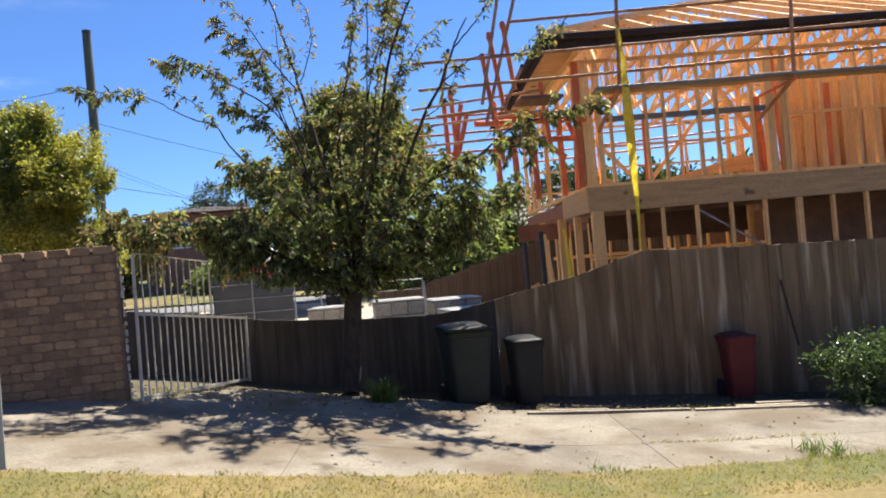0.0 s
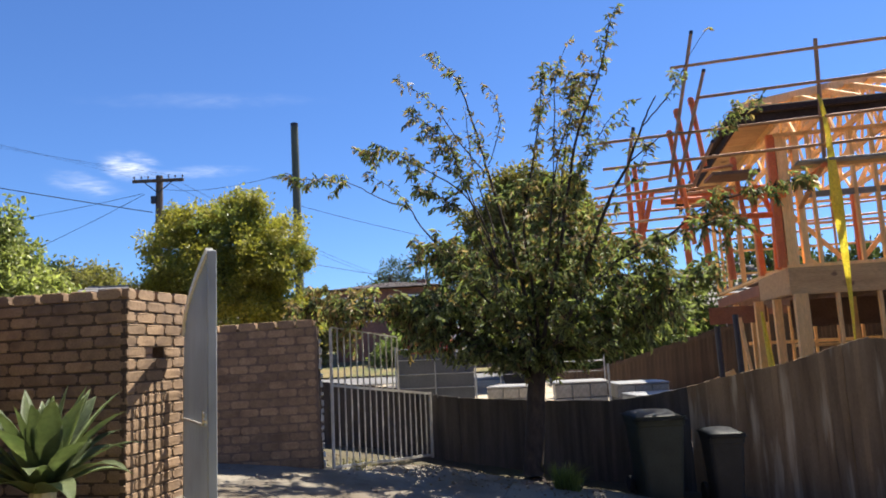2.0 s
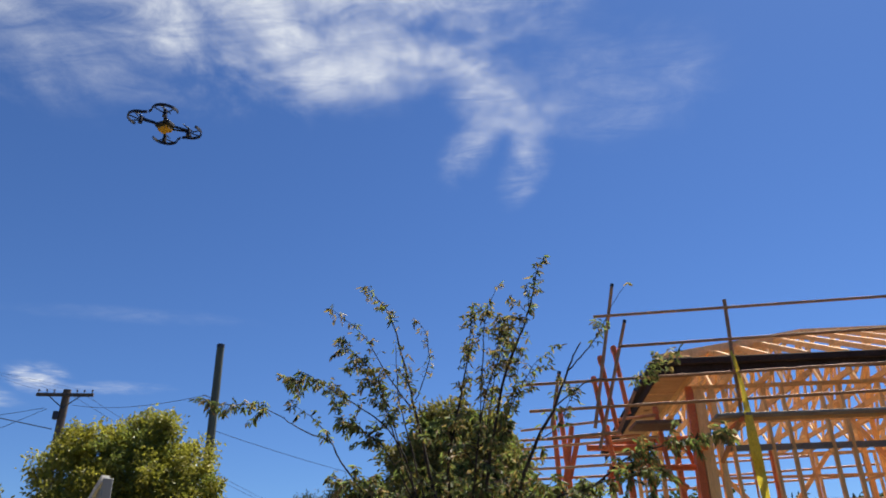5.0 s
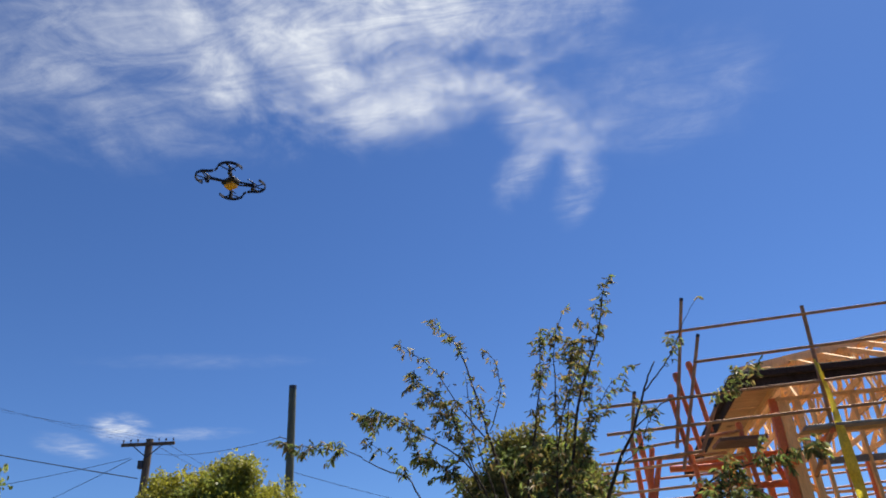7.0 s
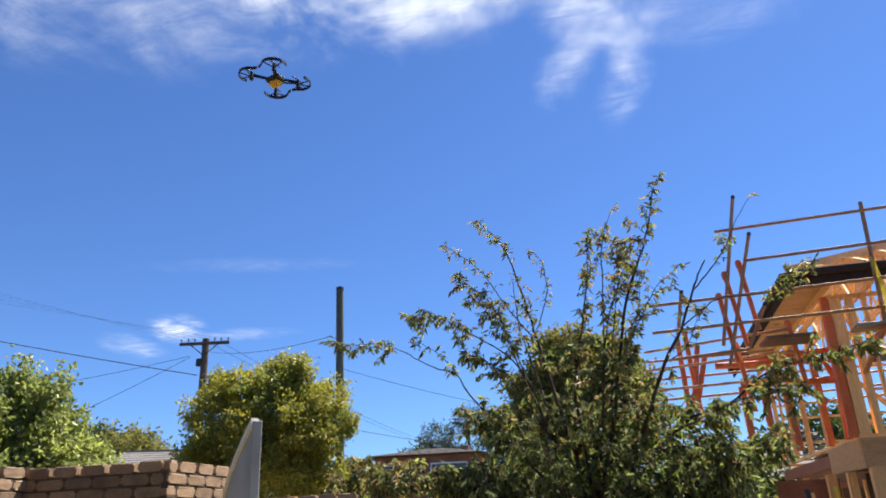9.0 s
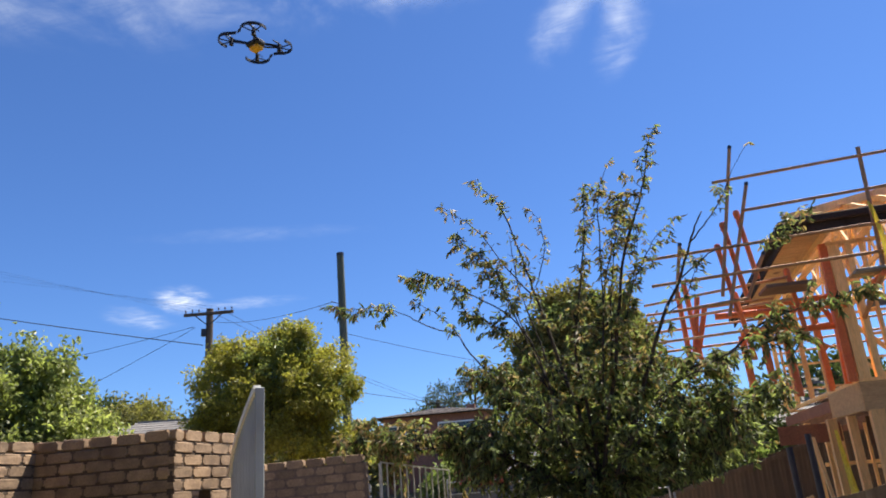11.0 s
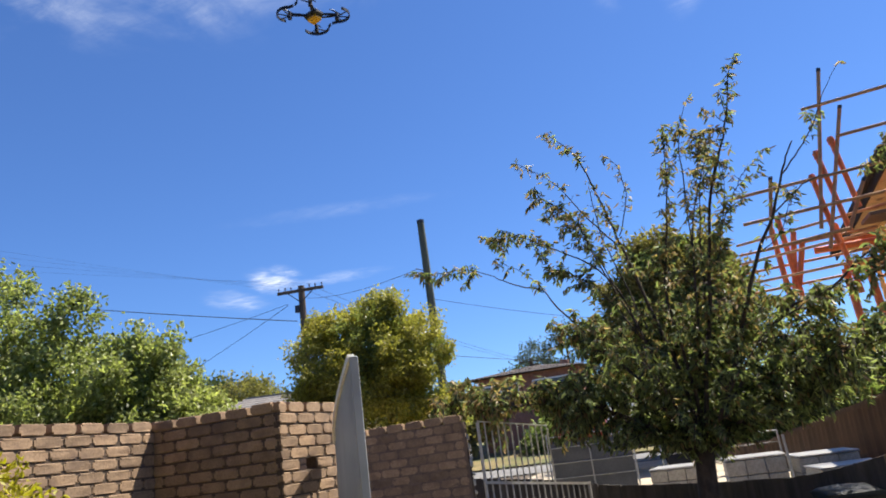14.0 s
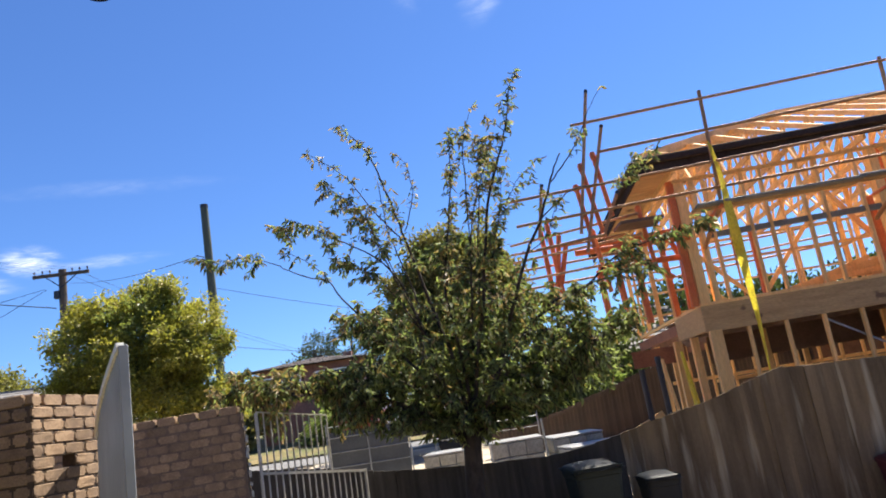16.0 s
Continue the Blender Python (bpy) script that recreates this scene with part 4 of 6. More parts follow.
def hanging_strap():
    pts = [(3.42, 10.78, 4.95, 0.03), (3.46, 10.74, 4.4, 0.06), (3.46, 10.72, 3.7, 0.10), (3.47, 10.72, 3.1, 0.085), (3.48, 10.72, 2.5, 0.05), (3.48, 10.72, 1.9, 0.03), (3.46, 10.72, 1.30, 0.02)]
    bm = bmesh.new()
    prev = None
    line = smooth_line([p[:3] for p in pts], 4)
    for i, c in enumerate(line):
        w = 0.78 * float(np.interp(i / 4, range(len(pts)), [p[3] for p in pts]))
        a = 0.5 * math.sin(i * 0.35)
        d = Vector((math.cos(a), math.sin(a), 0)) * w
        pair = (bm.verts.new(c - d), bm.verts.new(c + Vector((0, -0.008, 0))), bm.verts.new(c + d))
        if prev:
            for k in (0, 1):
                bm.faces.new((prev[k], prev[k + 1], pair[k + 1], pair[k]))
        prev = pair
    bmesh.ops.solidify(bm, geom=list(bm.faces), thickness=0.003)
    ob = part("strap", bm, "strap")
    tagged(ob, "yellow plastic sheet strip hanging from the scaffold", "strap")
    v, f = [], []
    limb(v, f, [Vector((2.86 + 0.01 * k, 13.2, 2.0 - 0.13 * k)) for k in range(9)], 0.025, 0.06, 6)
    bm = bmesh.new()
    made = [bm.verts.new(q) for q in v]
    for q in f:
        bm.faces.new([made[i] for i in q])
    tagged(part("strap", bm, "strap"), "yellow plastic wrap round a lower post", "strap")


hanging_strap()


# ---------------------------------------------------------------- building site behind the fence
def site():
    bm = bmesh.new()
    verts, faces = [], []
    for j in range(9):
        for i in range(13):
            x, y = -7 + 1.25 * i, 9.4 + 1.82 * j
            verts.append((x, y, ground_z(x, y) + 0.03))
    for j in range(8):
        for i in range(12):
            a = j * 13 + i
            faces.append((a, a + 1, a + 14, a + 13))
    bm.free()
    tagged(data_part("site_ground", verts, faces, "sand"), "pale sandy ground of the building site", "ground", kind="structure")
    # wrapped pallets of blocks
    for x, y, w, d, h, rz in ((-0.27, 12.6, 0.85, 0.8, 0.80, 6), (0.68, 12.5, 0.82, 0.8, 0.75, 10), (0.90, 11.6, 0.86, 0.7, 0.63, 14), (-1.5, 13.9, 0.9, 0.8, 0.70, -4)):
        z = ground_z(x, y) + 0.03
        root = empty("block_pallet", x, y, z, rz)
        tagged(root, "pallet of pale concrete blocks under wrapping", "pallet", "pallets of blocks")
        for k in (-0.4, 0, 0.4):
            bm = bmesh.new()
            box(bm, k * w, 0, 0.05, 0.09, d, 0.10)
            part("bearer", bm, "pine", root)
        nx, nz = 3, 3
        bm = bmesh.new()
        box(bm, 0, 0, 0.2, 0.98 * w / nx, d * 0.98, (h - 0.12) / nz * 0.96, bevel=0.012)
        for v in bm.verts:
            v.co.z -= 0.2
        mesh = mesh_of("block", bm, "pallet_block")
        for i in range(nx):
            for k in range(nz):
                piece("block", mesh, pose(w * ((i + 0.5) / nx - 0.5), 0, 0.11 + (h - 0.12) * (k + 0.5) / nz), root)
        bm = bmesh.new()
        box(bm, 0, 0, h + 0.008, w * 1.03, d * 1.04, 0.03, bevel=0.012)
        part("wrapping", bm, "wrap", root, "white plastic top sheet")
    # shade-cloth fence panel
    root = empty("shade_fence_panel", -2.6, 12.0, 0.15)
    tagged(root, "temporary mesh fence panel covered with grey shade cloth", "fence panel")
    bm = bmesh.new()
    box(bm, 0, 0, 0.72, 1.3, 0.012, 1.40)
    part("cloth", bm, "shade_cloth", root)
    for z in (0.85, 1.08, 1.32, 1.50):
        bm = bmesh.new()
        rod(bm, (-0.68, -0.02, z), (0.68, -0.02, z), 0.008)
        part("tube", bm, "galv", root)
    for x in (-0.68, 0.0, 0.68):
        bm = bmesh.new()
        rod(bm, (x, -0.02, 0), (x, -0.02, 1.55), 0.013)
        part("tube", bm, "galv", root)
    # open mesh panels along the street
    for x0 in (-1.9,):
        root = empty("mesh_fence_panel", x0, 15.0, 0.15)
        tagged(root, "temporary galvanised mesh fence panel", "fence panel", "temporary fence panels")
        for x in (0, 2.1):
            bm = bmesh.new()
            rod(bm, (x, 0, 0), (x, 0, 1.25), 0.016)
            part("post", bm, "galv", root)
        for k in range(6):
            bm = bmesh.new()
            rod(bm, (0, 0, 0.12 + 0.2 * k), (2.1, 0, 0.12 + 0.2 * k), 0.004 if k % 5 else 0.012, n=5)
            part("wire", bm, "galv", root)
    bm = bmesh.new()
    rod(bm, (0.22, 11.0, 0.1), (0.20, 11.0, 1.30), 0.016)
    tagged(part("star_post", bm, "galv"), "thin upright steel post in the ground", "post")
    # two black posts and a plank
    for x, y, z1 in ((1.98, 12.2, 1.78), (2.27, 12.2, 1.95)):
        bm = bmesh.new()
        rod(bm, (x, y, 0.1), (x - 0.02, y, z1), 0.045, n=10)
        tagged(part("steel_post", bm, "black_steel"), "black painted round steel post", "post", "black posts")
    bm = bmesh.new()
    stick(bm, (0.9, 12.6, 0.45), (2.2, 12.4, 1.05), 0.05, 0.09)
    tagged(part("timber_prop", bm, "pine"), "bare pine length leaning on the ground", "timber")
    bm = bmesh.new()
    stick(bm, (2.35, 12.4, 1.9), (2.5, 12.3, 0.4), 0.045, 0.07)
    tagged(part("timber_prop", bm, "pine"), "bare pine length leaning against the frame", "timber")
    # far paling fence
    root = empty("far_fence", 0, 18.8, 0.1)
    tagged(root, "brown timber paling fence behind the building site", "fence")
    rng = random.Random(2)
    bm = bmesh.new()
    box(bm, 0, 0, 0.5, 0.104, 0.014, 1.0)
    mesh = mesh_of("paling", bm, "old_paling")
    for i in range(95):
        x = -1.0 + 0.1 * i
        top = min(2.0, 0.88 + 0.285 * max(0.0, x)) + rng.uniform(-0.02, 0.02)
        piece("paling", mesh, pose(x, 0.012 * (i % 2), 0) @ Matrix.Diagonal((1, 1, top, 1)), root)
    bm = bmesh.new()
    stick(bm, (0, -0.04, 0.80), (3.9, -0.04, 1.91), 0.04, 0.09)
    part("capping_rail", bm, "old_paling", root)


site()
# ---------------------------------------------------------------- street and distance
def street():
    verts, faces = [], []
    for j, y in enumerate((24, 31)):
        for x in (-120, 60):
            verts.append((x, y - 0.12 * x * 0.5, 0.61))
    faces.append((0, 1, 3, 2))
    tagged(data_part("road", verts, faces, "asphalt"), "grey asphalt street", "road", kind="structure")
    verts = [(-120, 32 + 7.2, 0.66), (60, 32 - 3.6, 0.66), (60, 44 - 3.6, 1.95), (-120, 44 + 7.2, 1.95)]
    tagged(data_part("verge", verts, [(0, 1, 2, 3)], "lawn"), "dry grass verge across the street", "verge", kind="structure")


street()


def far_house(x, y, w, d, eave, rise, rz, wall, roof, label, z=0.4, hip=True):
    root = empty("house", x, y, z, rz)
    tagged(root, label, "house", "houses across the street")
    bm = bmesh.new()
    box(bm, 0, 0, eave / 2 - 0.8, w, d, eave + 1.6)
    part("wall", bm, wall, root)
    bm = bmesh.new()
    o = 0.5
    k = min(d / 2 + o, w / 2 + o - 0.3) if hip else 0
    e = [bm.verts.new(v) for v in ((-w / 2 - o, -d / 2 - o, eave - 0.05), (w / 2 + o, -d / 2 - o, eave - 0.05), (w / 2 + o, d / 2 + o, eave - 0.05), (-w / 2 - o, d / 2 + o, eave - 0.05))]
    r = [bm.verts.new((-w / 2 - o + k, 0, eave + rise)), bm.verts.new((w / 2 + o - k, 0, eave + rise))]
    for f in ((e[0], e[1], r[1], r[0]), (e[2], e[3], r[0], r[1]), (e[1], e[2], r[1]), (e[3], e[0], r[0]), (e[3], e[2], e[1], e[0])):
        bm.faces.new(f)
    rf = part("roof", bm, roof, root)
    n = int((rise ** 2 + (d / 2 + o) ** 2) ** 0.5 / 0.35)
    for i in range(n):
        t = (i + 0.5) / n
        y0 = -(d / 2 + o) * (1 - t)
        half = (w / 2 + o) - k * t
        bm = bmesh.new()
        box(bm, 0, y0 - 0.02, eave - 0.05 + (rise + 0.05) * t + 0.03, 2 * half, 0.36 * 0.8, 0.03, rx=math.degrees(math.atan2(rise, d / 2 + o)))
        part("tile_course", bm, roof, rf)
    bm = bmesh.new()
    stick(bm, r_pos(-w / 2 - o + k, eave + rise + 0.05), r_pos(w / 2 + o - k, eave + rise + 0.05), 0.22, 0.12)
    part("ridge_capping", bm, roof, rf)
    for i, xx in enumerate((-0.28, 0.22)):
        win = empty("window", 0, 0, 0)
        win.parent = root
        win.matrix_basis = pose(w * xx, -d / 2 - 0.03, eave - 1.15)
        bm = bmesh.new()
        for cx, cz, sx, sz in ((0, 0.66, 2.0, 0.08), (0, -0.66, 2.0, 0.08), (-0.97, 0, 0.07, 1.3), (0.97, 0, 0.07, 1.3), (0, 0, 0.06, 1.3)):
            box(bm, cx, 0, cz, sx, 0.07, sz)
        part("frame", bm, "truck_white", win)
        bm = bmesh.new()
        box(bm, 0, 0.03, 0, 1.9, 0.02, 1.3)
        part("pane", bm, "far_glass", win)
    bm = bmesh.new()
    box(bm, w * 0.3, d * 0.1, eave + rise * 0.9, 0.5, 0.4, rise * 0.8)
    part("chimney", bm, wall, root)


def r_pos(x, z):
    return (x, 0, z)


far_house(-11.5, 42, 5.6, 6, 3.35, 0.55, 6, "far_brick", "roof_tile_brown", "brown brick house with a brown tiled hip roof", z=1.95)
far_house(-31.4, 44, 12, 8, 4.3, 2.35, 20, "far_render", "roof_tile", "pale rendered house with a grey tiled hip roof")
far_house(5.0, 27, 5, 6, 2.2, 1.6, -8, "far_brick", "roof_tile", "brick house with grey roof tiles beyond the back fence")
far_house(-12.3, 24, 4.0, 4, 2.3, 0.9, 15, "far_brick", "roof_tile_brown", "small red brick house behind the wall and shrubs")


def truck():
    root = empty("truck", -3.55, 21.5, 0.43, 4)
    tagged(root, "parked small truck with white tray and red cab", "truck")
    bm = bmesh.new()
    box(bm, 0.9, 0, 1.45, 2.6, 1.7, 0.12, bevel=0.02)
    for y in (-0.84, 0.84):
        box(bm, 0.9, y, 1.48, 2.6, 0.05, 0.75)
    part("tray", bm, "truck_white", root)
    bm = bmesh.new()
    box(bm, -1.15, 0, 1.15, 1.3, 1.7, 0.8, bevel=0.08)
    cab = part("cab", bm, "truck_red", root)
    bm = bmesh.new()
    box(bm, -1.05, 0, 1.78, 1.0, 1.55, 0.55, bevel=0.12)
    part("cab_roof", bm, "truck_white", cab, "white cab roof")
    bm = bmesh.new()
    box(bm, -1.05, -0.78, 1.78, 0.75, 0.02, 0.32, bevel=0.005)
    part("side_window", bm, "far_glass", cab)
    for x in (-1.1, 1.3):
        for y in (-0.75, 0.75):
            bm = bmesh.new()
            rod(bm, (x, y - 0.11, 0.36), (x, y + 0.11, 0.36), 0.36, n=18)
            part("wheel", bm, "tyre", root)
    bm = bmesh.new()
    box(bm, 0.3, 0, 0.75, 3.9, 0.7, 0.2)
    part("chassis", bm, "black_steel", root)


truck()


# ---------------------------------------------------------------- poles and wires
def timber_pole():
    root = empty("timber_pole", -8.80, 21.0, 0.1)
    tagged(root, "tall green-grey treated timber pole without crossarm", "pole")
    bm = bmesh.new()
    rod(bm, (0.12, 0, 0), (0.0, 0, 8.90), 0.15, 0.115, n=14)
    part("shaft", bm, "pole_green", root)
    bm = bmesh.new()
    rod(bm, (0, 0, 8.83), (0, 0, 8.93), 0.122, n=14)
    part("cap", bm, "black_steel", root)
    bm = bmesh.new()
    rod(bm, (-0.12, 0, 7.25), (-0.35, 0, 7.35), 0.015, n=6)
    part("hook", bm, "black_steel", root)


timber_pole()


def power_pole(x, y, top, arm, rz, detail=True):
    root = empty("power_pole", x, y, 0.2, rz)
    tagged(root, "brown timber power pole with crossarm and insulators", "power pole", "power poles")
    h = top - 0.2
    bm = bmesh.new()
    rod(bm, (0, 0, 0), (0, 0, h), 0.23, 0.19, n=12)
    part("shaft", bm, "pole_brown", root)
    bm = bmesh.new()
    box(bm, 0, -0.18, h - 0.30, arm, 0.12, 0.17, bevel=0.01)
    arm_ob = part("crossarm", bm, "pole_brown", root)
    for s in (-1, 1):
        bm = bmesh.new()
        stick(bm, (0, -0.2, h - 1.0), (s * arm * 0.28, -0.2, h - 0.36), 0.03, 0.05)
        part("arm_brace", bm, "black_steel", root)
    for k in (-0.47, -0.33, -0.2, 0.2, 0.33, 0.47):
        bm = bmesh.new()
        rod(bm, (k * arm, -0.18, h - 0.24), (k * arm, -0.18, h - 0.12), 0.02, n=6)
        rod(bm, (k * arm, -0.18, h - 0.12), (k * arm, -0.18, h - 0.02), 0.055, 0.035, n=8)
        part("insulator", bm, "porcelain", arm_ob)
    if detail:
        bm = bmesh.new()
        box(bm, -0.26, -0.1, h - 1.35, 0.28, 0.25, 0.42, bevel=0.03)
        part("fuse_box", bm, "black_steel", root)


power_pole(-22.72, 35.2, 11.95, 2.80, 12)
power_pole(-17.2, 62.0, 8.6, 2.2, 8, False)


def wire(pts_a, pts_b, sag, r=0.012, label="thin black wire overhead"):
    a, b = Vector(pts_a), Vector(pts_b)
    line = []
    for i in range(17):
        t = i / 16
        p = a.lerp(b, t)
        p.z -= sag * 4 * t * (1 - t)
        line.append(p)
    v, f = [], []
    limb(v, f, line, r, r, n=5)
    tagged(data_part("overhead_wire", v, f, "wire"), label, "wire", "overhead wires")


wire((-60, 34.0, 19.3), (-23.0, 35.0, 9.9), 0.3, 0.026, "thick black overhead cable")
wire((-34.0, 34.0, 9.75), (-23.6, 35.0, 11.0), 0.10, 0.014)
wire((-31.5, 34.0, 7.55), (-23.5, 35.0, 10.95), 0.10, 0.014)
wire((-22.3, 35.0, 11.6), (-17.5, 61.8, 8.2), 0.35, 0.010)
wire((-21.6, 35.0, 11.6), (-16.9, 61.8, 8.2), 0.4, 0.010)
wire((-9.05, 20.9, 7.4), (-22.2, 35.0, 11.1), 0.25, 0.010)
wire((-8.85, 20.9, 6.4), (1.5, 40.0, 6.2), 0.5, 0.008)
wire((-8.85, 20.9, 4.6), (0.5, 42.0, 4.6), 0.35, 0.008)
for k in range(4):
    wire((-70, 29.0, 27.2 - 1.25 * k), (-24.0 + 0.7 * k, 35.0, 11.9), 0.25, 0.0045, "thin overhead power line")


# ---------------------------------------------------------------- trees and shrubs
def tree_wood(stems, parent, material="bark", name="trunk"):
    v, f = [], []
    for pts, r0, r1 in stems:
        limb(v, f, smooth_line(pts, 4), r0, r1, 7)
    return data_part(name, v, f, material, parent, smooth=True)


def crown_tree(name, x, y, lumps, stems, leaf, count, each, size, ln, wd, label, seed, category="tree", shell=0.55, second=None, part2=0.35, tufts=None):
    """A tree or shrub with a trunk and a crown of leaf sprays; lumps and stems are relative to its foot."""
    z = ground_z(x, y) - street_rise(y)
    root = empty(name, x, y, z)
    tagged(root, label, category)
    tree_wood(stems, root)
    rng = np.random.default_rng(seed)
    base, way = sprays(rng, tufted(lumps, *tufts, seed) if tufts else lumps, count, each, size, shell)
    leaves("crown", base, way, ln, wd, leaf, root, 0.15, seed)
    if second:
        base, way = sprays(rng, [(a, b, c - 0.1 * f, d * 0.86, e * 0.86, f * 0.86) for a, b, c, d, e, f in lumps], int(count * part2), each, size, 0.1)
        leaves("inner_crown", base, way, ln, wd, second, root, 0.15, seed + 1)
    return root


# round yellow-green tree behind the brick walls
# lime_inner, a deeper green, paints in the shade low inside the crown
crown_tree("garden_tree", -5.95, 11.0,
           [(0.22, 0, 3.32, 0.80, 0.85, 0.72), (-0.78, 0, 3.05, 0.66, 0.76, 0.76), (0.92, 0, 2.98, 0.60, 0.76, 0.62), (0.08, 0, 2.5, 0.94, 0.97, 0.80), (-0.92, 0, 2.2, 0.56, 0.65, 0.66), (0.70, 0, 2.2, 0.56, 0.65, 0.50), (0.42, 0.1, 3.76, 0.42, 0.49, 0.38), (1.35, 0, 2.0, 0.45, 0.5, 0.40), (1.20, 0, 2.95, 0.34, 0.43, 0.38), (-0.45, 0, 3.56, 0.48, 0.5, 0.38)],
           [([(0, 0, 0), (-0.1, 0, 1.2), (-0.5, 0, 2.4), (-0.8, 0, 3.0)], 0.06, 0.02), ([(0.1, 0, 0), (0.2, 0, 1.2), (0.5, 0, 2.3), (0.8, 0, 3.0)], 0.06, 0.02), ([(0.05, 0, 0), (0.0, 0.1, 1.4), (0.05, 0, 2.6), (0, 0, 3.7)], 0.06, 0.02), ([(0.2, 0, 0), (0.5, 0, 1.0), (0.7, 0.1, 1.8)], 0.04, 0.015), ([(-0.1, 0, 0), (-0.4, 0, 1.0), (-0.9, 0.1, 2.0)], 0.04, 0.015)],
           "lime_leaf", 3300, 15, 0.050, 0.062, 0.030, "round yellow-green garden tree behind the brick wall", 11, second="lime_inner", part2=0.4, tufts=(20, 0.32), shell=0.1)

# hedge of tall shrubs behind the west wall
# the darker mid_leaf inside puts the shrubs' inner shade into the leaf colour
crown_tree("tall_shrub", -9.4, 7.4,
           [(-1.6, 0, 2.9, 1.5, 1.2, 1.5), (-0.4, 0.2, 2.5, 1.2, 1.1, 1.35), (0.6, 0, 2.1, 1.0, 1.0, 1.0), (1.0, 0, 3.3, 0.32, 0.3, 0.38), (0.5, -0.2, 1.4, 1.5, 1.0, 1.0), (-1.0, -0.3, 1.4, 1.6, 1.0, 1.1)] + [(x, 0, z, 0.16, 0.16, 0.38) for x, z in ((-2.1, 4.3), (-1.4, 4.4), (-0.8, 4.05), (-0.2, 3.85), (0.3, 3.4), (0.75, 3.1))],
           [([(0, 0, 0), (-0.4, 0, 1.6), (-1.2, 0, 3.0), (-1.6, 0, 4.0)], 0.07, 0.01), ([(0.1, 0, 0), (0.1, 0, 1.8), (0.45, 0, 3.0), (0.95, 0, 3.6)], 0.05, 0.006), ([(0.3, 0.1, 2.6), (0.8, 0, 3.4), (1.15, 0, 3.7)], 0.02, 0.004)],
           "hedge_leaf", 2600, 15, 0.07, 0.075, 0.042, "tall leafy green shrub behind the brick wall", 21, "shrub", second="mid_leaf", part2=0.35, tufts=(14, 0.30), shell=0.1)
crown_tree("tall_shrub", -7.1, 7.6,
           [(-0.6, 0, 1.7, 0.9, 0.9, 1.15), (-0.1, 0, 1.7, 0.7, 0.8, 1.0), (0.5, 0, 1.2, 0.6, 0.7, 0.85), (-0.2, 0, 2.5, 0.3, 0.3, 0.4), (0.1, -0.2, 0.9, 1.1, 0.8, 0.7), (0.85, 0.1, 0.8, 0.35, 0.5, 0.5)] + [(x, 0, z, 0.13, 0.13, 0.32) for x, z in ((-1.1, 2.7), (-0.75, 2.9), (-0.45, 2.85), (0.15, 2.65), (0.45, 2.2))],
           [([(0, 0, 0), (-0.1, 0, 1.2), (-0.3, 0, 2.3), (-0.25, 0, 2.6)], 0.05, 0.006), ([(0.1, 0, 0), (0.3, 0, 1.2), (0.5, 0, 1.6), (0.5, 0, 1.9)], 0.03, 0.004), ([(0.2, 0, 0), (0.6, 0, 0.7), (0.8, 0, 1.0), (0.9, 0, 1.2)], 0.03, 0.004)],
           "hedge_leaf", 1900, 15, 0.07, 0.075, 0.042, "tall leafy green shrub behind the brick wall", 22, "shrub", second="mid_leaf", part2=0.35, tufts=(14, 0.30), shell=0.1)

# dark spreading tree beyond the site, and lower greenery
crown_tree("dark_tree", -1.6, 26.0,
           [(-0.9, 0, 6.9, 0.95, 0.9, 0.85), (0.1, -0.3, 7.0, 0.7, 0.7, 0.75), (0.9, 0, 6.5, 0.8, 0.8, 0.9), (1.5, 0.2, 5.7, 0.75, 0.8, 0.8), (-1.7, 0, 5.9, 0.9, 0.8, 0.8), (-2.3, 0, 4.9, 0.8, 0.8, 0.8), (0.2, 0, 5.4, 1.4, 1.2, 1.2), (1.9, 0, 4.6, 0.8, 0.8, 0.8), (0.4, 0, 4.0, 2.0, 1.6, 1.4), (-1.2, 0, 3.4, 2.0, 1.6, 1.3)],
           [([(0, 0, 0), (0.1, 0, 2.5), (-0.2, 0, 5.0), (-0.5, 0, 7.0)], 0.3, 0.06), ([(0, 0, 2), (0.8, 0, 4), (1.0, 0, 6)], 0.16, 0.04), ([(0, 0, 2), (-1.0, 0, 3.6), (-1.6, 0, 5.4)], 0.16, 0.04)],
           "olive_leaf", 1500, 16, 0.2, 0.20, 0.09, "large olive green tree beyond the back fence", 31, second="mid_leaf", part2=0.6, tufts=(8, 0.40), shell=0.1)
